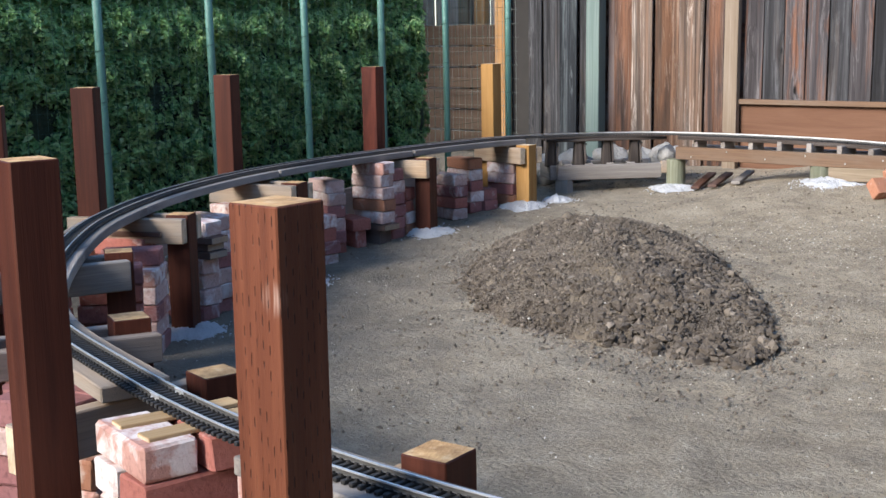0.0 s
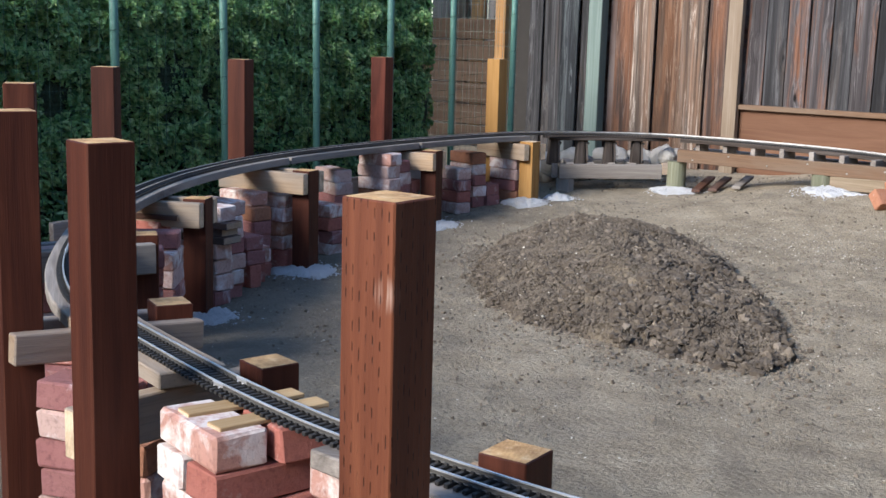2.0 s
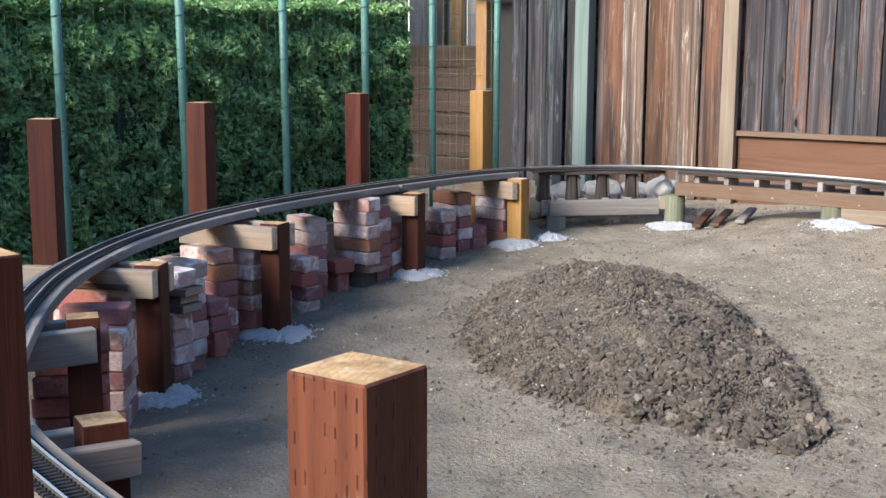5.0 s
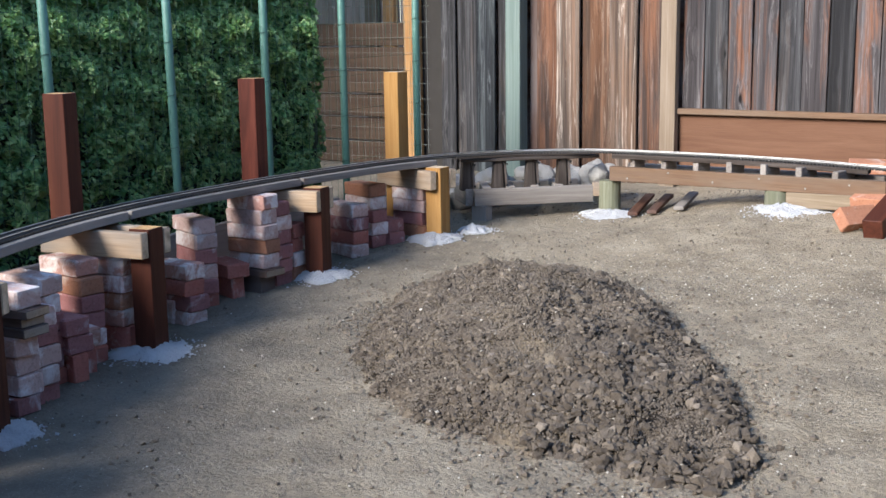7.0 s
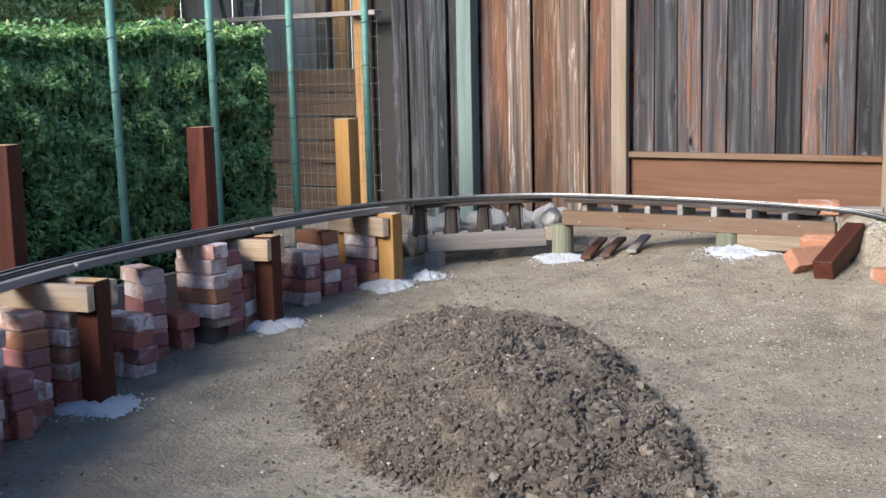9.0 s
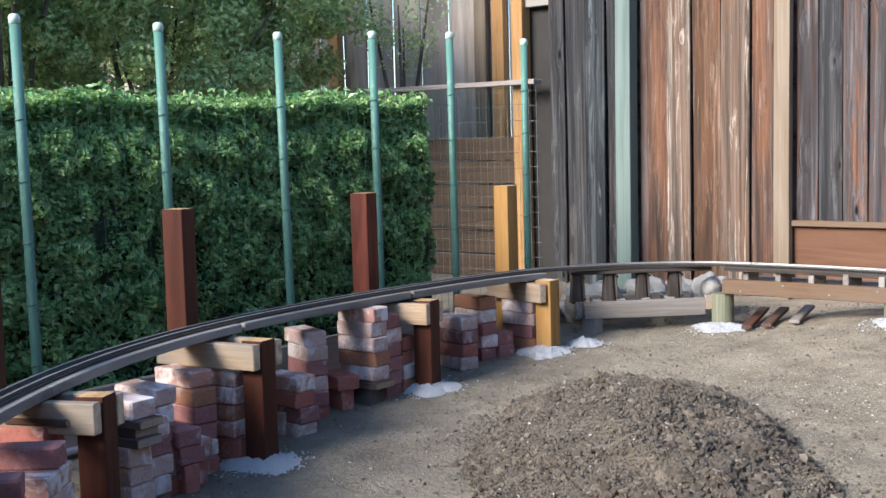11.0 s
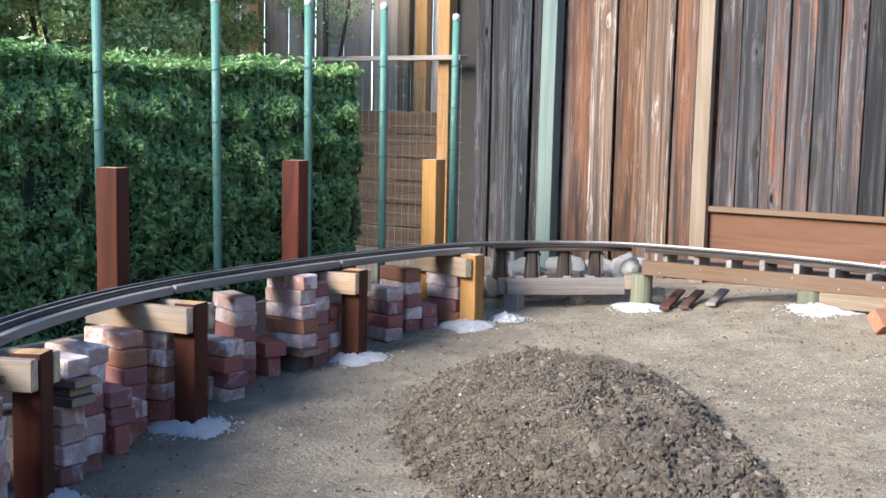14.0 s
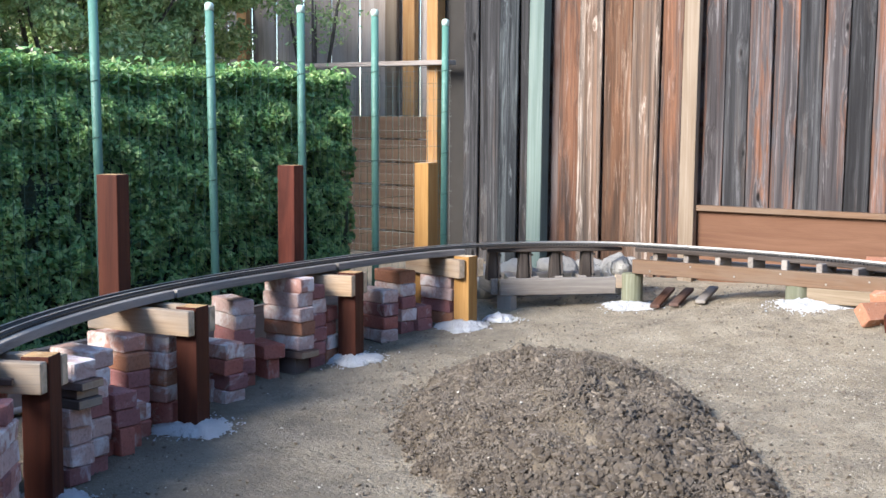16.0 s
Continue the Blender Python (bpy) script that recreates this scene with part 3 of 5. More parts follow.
def track_section(i, j, near):
    th = thing("track_section", Matrix(), "black-tied garden railway track with silver metal rails", "model railway", "railway track round the yard")
    for s in (-0.0225, 0.0225):
        part("rail", sweep(i, j, [(s + a, b) for a, b in RAIL], 1 if near else 2, range(1, 8)), ["rail_metal", "rail_web_shade"], th)
    if near:
        for k in range(i, j):
            z = Vector(SIDE[k])
            y = Vector((0, 0, 1))
            m = Matrix((y.cross(z), y, z)).transposed().to_4x4()
            m.translation = Vector(POS[k]) - Vector((0, 0, 0.0135))
            put("tie", TIE, m, th)
        for s in (-0.0225, 0.0225):
            part("rail_joiner", sweep(j - 2, j, [(s + a * 2.0, b * 0.9 - 0.0012) for a, b in RAIL]), "rail_metal", th)
    else:
        bm = bmesh.new()
        vs, fs = [], []
        for k in range(i, j):
            c, f, s = Vector(POS[k]), Vector(FWD[k]), Vector(SIDE[k])
            o = len(vs)
            for du in (-0.0165, -0.0095):
                for a, b in ((-1, -1), (1, -1), (1, 1), (-1, 1)):
                    vs.append(c + f * a * 0.0045 + s * b * 0.039 + Vector((0, 0, du)))
            fs += [tuple(o + q for q in face) for face in ((3, 2, 1, 0), (4, 5, 6, 7), (0, 1, 5, 4), (1, 2, 6, 5), (2, 3, 7, 6), (3, 0, 4, 7))]
        bm.free()
        tagged(put("tie_strip", raw_mesh("tie_strip", vs, fs, "tie_plastic"), parent=th), kind="stuff")
    return th


cuts = [0] + [at_line(*p) for p in ((0.25, 0.69), (-0.795, 0.735), (-2.0, 1.3))]
for a, b in zip(cuts, cuts[1:]):
    track_section(a, b, True)
far = [cuts[-1]] + [at_line(*p) for p in ((-2.95, 2.4), (-3.31, 3.8), (-3.27, 5.25), (-2.55, 5.95), (-1.54, 6.08))] + [len(POS) - 1]
for a, b in zip(far, far[1:]):
    track_section(a, b, False)

# ---- deck boards under the track ----
DECK = 0.0175


def deck(p, q, w=0.132, mat="grey_plank", th=0.030, skip=6):
    """Deck of straight lengths under the line between two places."""
    i, j = at_line(*p), at_line(*q)
    pts = [(Vector(POS[k]) - Vector((0, 0, DECK))) for k in list(range(i, j, skip)) + [j]]
    bm = bmesh.new()
    m = along(pts[0], pts[-1])
    inv = m.inverted()
    rings = []
    idx = list(range(i, j, skip)) + [j]
    for k in idx:
        c = Vector(POS[k]) - Vector((0, 0, DECK))
        s = Vector(SIDE[k])
        rings.append([bm.verts.new(inv @ v) for v in (c - s * w / 2, c - s * w / 2 - Vector((0, 0, th)), c + s * w / 2 - Vector((0, 0, th)), c + s * w / 2)])
    for a, b in zip(rings, rings[1:]):
        for k in range(4):
            bm.faces.new((a[k], a[(k + 1) % 4], b[(k + 1) % 4], b[k]))
    bm.faces.new(rings[0][::-1])
    bm.faces.new(rings[-1])
    bmesh.ops.recalc_face_normals(bm, faces=bm.faces[:])
    bmesh.ops.bevel(bm, geom=[e for e in bm.edges if e.calc_face_angle(0) > 0.8], offset=0.0025, segments=1, affect="EDGES")
    th_ob = part("deck_board", bm, mat, None, m=m)
    tagged(th_ob, "weathered grey deck plank carrying the railway track", "plank", "deck boards under the track")
    return th_ob


deck((1.15, 1.25), (-0.455, 0.668), mat="grey_plank")
deck((-0.925, 0.775), (-1.47, 0.955), mat="raw_plank")
deck((-1.475, 0.96), (-2.24, 1.51))
deck((-2.245, 1.515), (-2.82, 2.19))
deck((-2.825, 2.195), (-3.24, 3.24))
deck((-3.241, 3.25), (-3.33, 4.26))
deck((-3.33, 4.27), (-3.29, 5.2))
deck((-2.68, 5.94), (-1.46, 6.09), w=0.10, mat="old_log", th=0.022)

# ---- trestle bents: a tall and a short post, tied by two cross pieces ----
S = 0.083


def post(name, x, y, top, rot, mats, label, group, size=S):
    z0 = ground_z(x, y) - 0.03
    ob = part(name, block(size, size, top - z0, 0.0022, True), mats, None, m=pose(x, y, z0, 0, 0, rot))
    return tagged(ob, label, "post", group)


def pad(x, y, r, label="rough white concrete collar on the dirt", skew=(0, 0), r2=None, h=0.03):
    """An irregular flat skirt of concrete round a post's foot."""
    bm = bmesh.new()
    z0 = ground_z(x, y)
    rings = []
    seed = rng.uniform(0, 50)
    N, K = 72, 9
    for k in range(1, K + 1):
        f = k / K
        ring = []
        for a in range(N):
            t = a * math.tau / N
            ct, st = math.cos(t), math.sin(t)
            rr = f * r * (1 + 0.35 * noise.noise(Vector((ct * 1.4 + seed, st * 1.4, 1))) + f * (0.22 * noise.noise(Vector((ct * 5 + seed, st * 5, 4))) + 0.16 * noise.noise(Vector((ct * 14 + seed, st * 14, 4)))))
            z = h * (1 - f ** 1.3) + 0.012 * noise.noise(Vector((ct * rr * 40 + seed, st * rr * 40, 2))) + 0.010 * noise.noise(Vector((ct * rr * 110 + seed, st * rr * 110, 2))) - (0.02 if k == K else 0)
            ring.append(bm.verts.new((ct * rr + skew[0] * f, st * rr * (r2 or 1.0) + skew[1] * f, z)))
        rings.append(ring)
    for a, b in zip(rings, rings[1:]):
        for k in range(N):
            bm.faces.new((a[k], b[k], b[(k + 1) % N], a[(k + 1) % N]))
    bm.faces.new(rings[0])
    bmesh.ops.recalc_face_normals(bm, faces=bm.faces[:])
    ob = part("concrete_footing", bm, "concrete_white", None, m=pose(x, y, z0 + 0.006), smooth=True)
    return tagged(ob, label, "concrete footing", "concrete footings")


PW, PS, PR, PY = ["post_wood", "end_grain"], ["post_wood_slit", "end_grain"], ["post_wood_red", "end_grain"], ["post_wood_yellow", "end_grain_pale"]
TALL = "tall posts along the railway"
SHORT = "short posts along the railway"


def bent(tall, short, tops, rots, mats, cross_top, cross_mat, labels, over=(0.02, -0.03), sides=(1, -1), high=0.089, rise=0.0):
    (tx, ty), (sx, sy) = tall, short
    post("tall_post", tx, ty, tops[0], rots[0], mats[0], labels[0], TALL)
    post("short_post", sx, sy, tops[1], rots[1], mats[1], labels[1], SHORT)
    d = Vector((sx - tx, sy - ty, 0)).normalized()
    side = Vector((-d.y, d.x, 0))
    off = S / 2 + 0.021
    for s in sides:
        a = Vector((tx, ty, cross_top + rise - high / 2)) - d * (S / 2 + over[0]) + side * off * s
        b = Vector((sx, sy, cross_top - high / 2)) + d * (S / 2 + over[1]) + side * off * s
        ob = bar("cross_piece", a, b, 0.038, high, cross_mat, None)
        tagged(ob, "sawn grey-brown timber cross piece fixed to two posts", "beam", "cross pieces of the trestle")


XP = ["raw_plank", "end_grain_pale"]
XG = ["grey_plank", "raw_plank"]
XR = ["worn_plank", "raw_plank"]
RED = "red-brown stained square timber post with sawn top"
SHORTL = "short stained timber post with pale sawn top"
bent((-0.195, 0.464), (-0.235, 0.811), (0.867, 0.447), (1.7, 4.6), (PS, PW), 0.411, XP, ("red-brown timber post with rows of incised slits", SHORTL), sides=(1,))
bent((-0.915, 0.579), (-0.899, 0.942), (0.873, 0.436), (-12.5, -13), (PW, PW), 0.411, XP, (RED, SHORTL), over=(-0.012, -0.03), sides=(1,))
bent((-1.480, 0.787), (-1.404, 1.121), (0.880, 0.445), (-24.5, -25), (PW, PW), 0.411, XR, (RED, SHORTL), over=(0.0, 0.0), high=0.064, rise=0.022)
bent((-2.312, 1.352), (-2.195, 1.675), (0.883, 0.440), (-38, -35), (PW, PW), 0.42, XG, (RED, SHORTL))
bent((-2.985, 2.145), (-2.672, 2.297), (0.892, 0.440), (36, 30), (PW, PW), 0.430, XP, (RED, SHORTL), over=(0.02, 0.0))
bent((-3.330, 3.109), (-3.000, 3.176), (0.900, 0.445), (19, 14), (PW, PW), 0.437, XP, (RED, SHORTL), over=(0.02, 0.0))
bent((-3.470, 4.198), (-3.195, 4.275), (0.900, 0.446), (12, 14), (PR, PW), 0.438, XP, ("dark red stained square timber post", SHORTL), over=(0.02, 0.0))
bent((-3.466, 5.180), (-3.180, 5.120), (0.886, 0.445), (2, 4), (PY, PY), 0.432, XP, ("pale yellow unstained square timber post", "short pale yellow timber post"), over=(0.02, 0.0))

for x, y, r in ((-2.665, 2.29, 0.14), (-2.985, 3.165, 0.135), (-3.19, 4.27, 0.135), (-3.17, 5.09, 0.12), (-3.10, 5.31, 0.08), (-2.29, 1.33, 0.15), (-3.466, 5.18, 0.11)):
    pad(x, y, r)

sp, ss = [], []
for x, y, r in ((-2.665, 2.29, 0.14), (-2.985, 3.165, 0.135), (-3.19, 4.27, 0.135), (-3.17, 5.09, 0.12), (-3.08, 5.30, 0.08), (-2.29, 1.33, 0.15), (-2.70, 5.93, 0.15), (-1.78, 5.93, 0.17)):
    for _ in range(420):
        a, q = nrg.uniform(0, math.tau), r * (0.75 + abs(nrg.normal(0, 0.28)))
        px, py = x + q * math.cos(a), y + q * math.sin(a)
        sp.append((px, py, ground_z(px, py) + 0.008))
        ss.append(0.0018 + 0.007 * nrg.random() ** 3)
chips("concrete_crumbs", sp, ss, "concrete_white", "white crumbs of spilt concrete round the footings", "concrete", 0.6)

# ---- bricks ----
BL, BW, BH = 0.198, 0.095, 0.0585


def brick_mesh(k):
    bm = bmesh.new()
    bmesh.ops.create_cube(bm, size=1, matrix=Matrix.Diagonal((BL, BW, BH, 1)))
    bmesh.ops.bevel(bm, geom=bm.edges[:], offset=0.005, segments=1, affect="EDGES")
    r = random.Random(k)
    for v in bm.verts:
        v.co += Vector((r.uniform(-1, 1), r.uniform(-1, 1), r.uniform(-0.6, 0.6))) * 0.0028
    return bm


BRICKS = {m: [mesh_of(brick_mesh(k * 10 + h), "brick", "brick_" + m) for k in range(4)] for h, m in enumerate(("red", "pale", "dark", "orange", "clean", "pink"))}
KIND = {"r": "red", "p": "pale", "d": "dark", "o": "orange", "c": "clean", "k": "pink"}


def stack(x, y, rot, courses, label, base=None):
    """Bricks piled up. courses: from the ground up, lists of (colour, dx, dy, turn, how); how: f flat, e on edge, u upright."""
    z0 = ground_z(x, y) if base is None else base
    th = thing("brick_stack", pose(x, y, z0, 0, 0, rot), label, "brick stack", "brick stacks under the railway")
    z = 0.0
    for row in courses:
        h = 0
        for col, dx, dy, turn, how in row:
            hh, ax = {"f": (BH, (0, 0)), "e": (BW, (90, 0)), "u": (BL, (0, 90))}[how]
            m = pose(dx + rng.uniform(-0.004, 0.004), dy + rng.uniform(-0.004, 0.004), z + hh / 2, 0, 0, turn + rng.uniform(-2.5, 2.5)) @ pose(0, 0, 0, ax[0], ax[1], 0)
            put("brick", rng.choice(BRICKS[KIND[col]]), m, th)
            h = max(h, hh)
        z += h + 0.0015
    return th


RB, MB = "loose pile of reused red bricks with mortar stains", "neat pile of old bricks smeared with pale mortar"
# near stack that carries the track on thin strips
stack(-0.681, 0.671, -14, [[("r", 0, 0.05, 0, "f"), ("r", 0, -0.05, 0, "f")], [("d", -0.05, 0, 90, "f"), ("r", 0.05, 0, 90, "f")], [("r", 0, 0.05, 0, "f"), ("p", 0, -0.05, 0, "f")],
                          [("r", -0.05, 0, 92, "f"), ("d", 0.05, 0, 90, "f")], [("c", 0, 0.05, 0, "f"), ("k", 0, -0.05, 0, "f")], [("k", -0.06, 0.0, 90, "f"), ("c", 0.04, 0, 90, "f")],
                          [("k", -0.01, -0.045, 0, "f"), ("c", 0.01, 0.057, 0, "f")]], "square pile of mortar-stained red bricks under the track", base=0.022)
stack(-1.27, 0.845, 18, [[("r", -0.05, 0, 90, "f"), ("d", 0.05, 0, 90, "f")], [("p", 0, 0.05, 0, "f"), ("p", 0, -0.05, 0, "f")], [("d", -0.05, 0, 90, "f"), ("d", 0.05, 0, 90, "f")], [("r", 0, 0.05, 0, "f"), ("d", 0, -0.05, 0, "f")],
                         [("p", -0.05, 0, 90, "f"), ("d", 0.05, 0, 90, "f")], [("d", 0, 0.05, 0, "f"), ("d", 0, -0.05, 0, "f")]], "square pile of grey-purple old bricks", base=0.0)
stack(-1.06, 0.80, 18, [[("d", 0, 0.0, 90, "f")], [("k", 0, 0, 90, "f")], [("d", 0, 0, 88, "f")], [("k", 0, 0, 90, "f")], [("o", 0, 0, 91, "f")]], MB)
stack(-1.75, 1.13, 34, [[("r", 0, 0.05, 0, "f"), ("r", 0, -0.05, 0, "f")], [("p", -0.05, 0, 90, "f"), ("r", 0.05, 0, 90, "f")], [("r", 0, 0.05, 0, "f"), ("r", 0, -0.05, 0, "f")], [("d", -0.05, 0, 90, "f"), ("r", 0.05, 0, 90, "f")], [("r", 0, 0, 0, "f")]], RB)


def pile(x, y, rot, rows, label, base=None, slack=0.006):
    """A pile whose yard-side bottom corner stands at x, y. rows from the ground up: a colour, or (colour, how, shift along, shift across)."""
    r = math.radians(rot)
    cx, cy = -BL / 2, BW / 2
    px, py = x + cx * math.cos(r) - cy * math.sin(r), y + cx * math.sin(r) + cy * math.cos(r)
    courses = []
    for row in rows:
        col, how, du, dv = row if isinstance(row, tuple) else (row, "f", 0, 0)
        courses.append([(col, du + rng.uniform(-slack, slack), dv + rng.uniform(-slack, slack), rng.uniform(-3, 3), how)])
    return stack(px, py, rot, courses, label, base)


# under the curve, bent by bent
pile(-2.19, 1.50, 70, ["p", "d", "d", "p", "c", "d", "p"], "pile of purple-red bricks with pale mortar between two posts", base=0.0)
pile(-2.30, 1.83, 52, ["c", "d", "c", "d", "c", "d"], "pile of dark red bricks behind a short post", base=0.0)
stack(-2.60, 2.02, 40, [[("d", 0, 0.05, 0, "f"), ("r", 0, -0.05, 0, "f")], [("d", -0.05, 0, 90, "f"), ("p", 0.05, 0, 90, "f")], [("r", 0, 0.05, 0, "f"), ("d", 0, -0.05, 0, "f")], [("d", -0.05, 0, 90, "f"), ("p", 0.05, 0, 90, "f")],
                        [("k", 0, 0.05, 0, "f"), ("k", 0, -0.05, 0, "f")], [("d", 0, 0.02, 4, "f")]], "square pile of purple-grey bricks smeared with mortar", base=0.0)
pile(-2.715, 2.165, 24, ["k", "c", "p", "p", "k", "c"], "pile of multicoloured reused bricks between two posts", base=0.0)
pile(-2.757, 2.455, 8, ["d", "p", "p", "p"], "pile of whitish bricks below dark boards", base=0.0)
pile(-2.80, 2.55, 4, ["d", "p", "p", "d", "p"], "pile of lilac and pale bricks", base=0.0)
pile(-2.935, 2.675, 0, ["c", "d", "d", "d", "p", "p"], "tall pile of dark bricks with two pale ones on top", base=0.0)
pile(-2.91, 2.745, -4, [("c", "e", 0, 0), ("d", "f", 0, 0.01), "d"], "low pile of purple-red bricks, the lowest on edge", base=0.0)
pile(-2.965, 2.835, -8, [("c", "e", 0, 0), ("k", "f", 0, 0)], "two red bricks, one on edge", base=0.0)
pile(-3.055, 2.93, -2, ["c", "p", "d", "d", "o", ("k", "f", -0.02, 0)], "tall pile of red and purple bricks with a pale pink top", base=0.0)
pile(-3.065, 3.115, 10, [("c", "e", 0, -0.01), "k", "o", "k", "k"], "pile of tan bricks on a red one between two posts", base=0.0)
pile(-3.125, 3.457, -6, ["p", "d", "c", "k"], "low pile of lilac and dark bricks", base=0.012)
pile(-3.165, 3.44, 0, [("p", "e", -0.03, 0)], "pale brick set on edge", base=0.012)
pile(-3.275, 3.652, -20, ["c", "d", "p", "d", "p", "p"], "tall pile of pale mortar-smeared bricks", base=0.024)
pile(-3.262, 3.80, -15, [("c", "e", 0, 0), ("c", "f", 0.01, 0)], "two loose clean red bricks", base=0.03)
pile(-3.195, 3.945, 0, ["p", "o", "p", "p", "k"], "tall pile of pale and orange bricks standing on timber", base=0.146)
pile(-3.225, 4.055, 0, ["d", "d", "d", "d", "p", "d"], "pile of grey-purple bricks behind a taller one", base=0.045)
pile(-3.235, 4.175, 14, ["o", "p", "c", "c"], "pile of red bricks between two posts", base=0.055)
pile(-3.293, 4.626, -11, ["p", "c", "d", "p"], "pile of purple-red bricks with a lilac one on top", base=0.075)
pile(-3.336, 4.808, -11, ["d", "p", "d", "p", "o"], "pile of dark bricks with an orange one on top", base=0.085)
pile(-3.30, 4.90, -11, ["d", "d"], "two dark bricks on the dirt", base=0.09)
pile(-3.235, 5.075, -6, ["o", "d", "p", "p"], "pile of four bricks between two pale posts", base=0.105)

stack(-0.384, 0.681, -4, [[("p", 0, 0, 0, "f")], [("r", 0.01, 0, 0, "f")], [("p", 0, 0, 0, "f")], [("k", 0.005, 0, 0, "f")], [("k", -0.01, 0, 0, "f")], [("k", 0, 0, 0, "f")], [("k", -0.01, 0, 0, "f")]], "slim pile of pinkish bricks under the deck end", base=-0.006)

# thin wooden strips that shim the track on the near bricks
for i, (x, y, r) in enumerate(((-0.726, 0.676, -16), (-0.640, 0.661, -12), (-0.634, 0.778, -14), (-0.700, 0.786, -12))):
    L = 0.15 if i < 2 else 0.055
    m = pose(x, y, 0.4435, 0, 0, r) @ pose(0, -L / 2, 0, -90, 0, 0)
    ob = part("wood_strip", block(0.042, 0.008, L, 0.0015, True), ["strip_wood", "end_grain_pale"], None, m=m)
    tagged(ob, "thin pale cut wood strip under the track", "wood strip", "shims on the bricks")


def ledger(x, y, z, r, L, w=0.06, h=0.02):
    ob = part("wood_scrap", block(w, h, L, 0.002, True), ["dark_plank", "raw_plank"], None, m=pose(x, y, z, 0, 0, r) @ pose(0, -L / 2, 0, -90, 0, 0))
    return tagged(ob, "dark scrap of timber lying in a brick pile", "wood scrap", "scraps of timber")


ledger(-2.835, 2.50, 0.2530, 98, 0.21, 0.10, 0.028)
ledger(-2.840, 2.505, 0.2815, 96, 0.19, 0.09, 0.027)
ledger(-2.825, 2.50, 0.3085, 102, 0.20, 0.10, 0.025)
pile(-2.750, 2.470, 8, ["p"], "pale brick lying on dark boards", base=0.3215)
ledger(-2.775, 2.195, 0.376, 114, 0.20, 0.09, 0.018)
ledger(-3.275, 3.985, 0.131, 90, 0.21, 0.11, 0.028)
ob = bar("timber_offcut", (-3.37, 3.985, 0.080), (-3.215, 3.985, 0.080), 0.085, 0.075, ["dark_plank", "dark_plank"])
tagged(ob, "dark stained timber offcut under a brick pile", "timber")

# ---- wooden trestle and beams in front of the plank fence ----
tr_a, tr_b = Vector((-3.22, 5.48, 0.25)), Vector((-2.80, 5.93, 0.25))
d = (tr_b - tr_a).normalized()
sd = Vector((-d.y, d.x, 0))
trestle = thing("trestle_bridge", Matrix(), "old grey wooden trestle with short paired logs", "trestle bridge")
GP = ["grey_plank", "grey_plank"]
bar("lower_beam", tr_a, tr_b, 0.038, 0.085, GP, trestle)
bar("end_beam", tr_a + sd * 0.02 - d * 0.02, tr_a + sd * 0.30 - d * 0.02, 0.038, 0.085, GP, trestle)
bar("back_beam", tr_a + sd * 0.26, tr_b + sd * 0.26, 0.038, 0.085, GP, trestle)
bar("foot_block", (tr_a.x + 0.02, tr_a.y + 0.04, ground_z(tr_a.x, tr_a.y) - 0.02), (tr_a.x + 0.02, tr_a.y + 0.04, 0.208), 0.085, 0.06, GP, trestle, up=(0, 1, 0))
for k in range(4):
    c = tr_a + d * (-0.03 + k * 0.166) + sd * 0.05
    bm = block(0.046, 0.05, 0.150, 0.005)
    for v in bm.verts:
        v.co.x *= 1.30 - 0.42 * v.co.z / 0.150
        v.co.x += rng.uniform(-0.002, 0.002)
    part("log", bm, "old_log", trestle, m=along((c.x, c.y, 0.283), (c.x, c.y, 0.433), (-d.y, d.x, 0)))
    a = c + d * 0.040
    bar("strut", (a.x, a.y, 0.290), (a.x - d.x * 0.008, a.y - d.y * 0.008, 0.430), 0.014, 0.034, ["log_wood", "log_wood"], trestle, up=(-d.y, d.x, 0), bev=0.003)
    for z in (0.305, 0.412):
        part("bolt", tube([a - sd * 0.02 + Vector((0, 0, z - 0.25)), a - sd * 0.03 + Vector((0, 0, z - 0.25))], 0.006, 8), "rail_chair", trestle)
    e = tr_a + d * (0.07 + k * 0.125)
    bar("rung", e + sd * 0.02 + Vector((0, 0, 0.035)), e + sd * 0.25 + d * 0.03 + Vector((0, 0, 0.035)), 0.045, 0.03, GP, trestle)
for s in (0.03, 0.16):
    bar("stringer", tr_a + d * -0.06 + sd * s + Vector((0, 0, 0.186)), tr_b + d * 0.04 + sd * s + Vector((0, 0, 0.186)), 0.05, 0.016, ["old_log", "old_log"], trestle)


def round_post(x, y, top, r):
    z0 = ground_z(x, y) - 0.02
    bm = tube([(0, 0, 0), (0, 0, (top - z0) * 0.5), (0, 0, top - z0 - 0.006), (0, 0, top - z0)], [r * 1.02, r, r, r * 0.93], 20)
    ob = part("round_post", bm, "green_treated", None, m=pose(x, y, z0, 0, 0, 40), smooth=False)
    tagged(ob, "short round green-treated post in white concrete", "post", "round posts by the fence")


round_post(-2.72, 5.97, 0.315, 0.055)
pad(-2.70, 5.93, 0.15, r2=0.8)
round_post(-1.84, 5.975, 0.322, 0.058)
pad(-1.80, 5.93, 0.17, r2=0.7, skew=(0.05, 0.0))
BW2 = ["beam_wood", "raw_plank"]
ob = bar("long_beam", (-2.69, 5.925, 0.357), (-1.33, 5.955, 0.357), 0.04, 0.072, BW2)
tagged(ob, "long weathered brown timber beam on short posts", "beam")
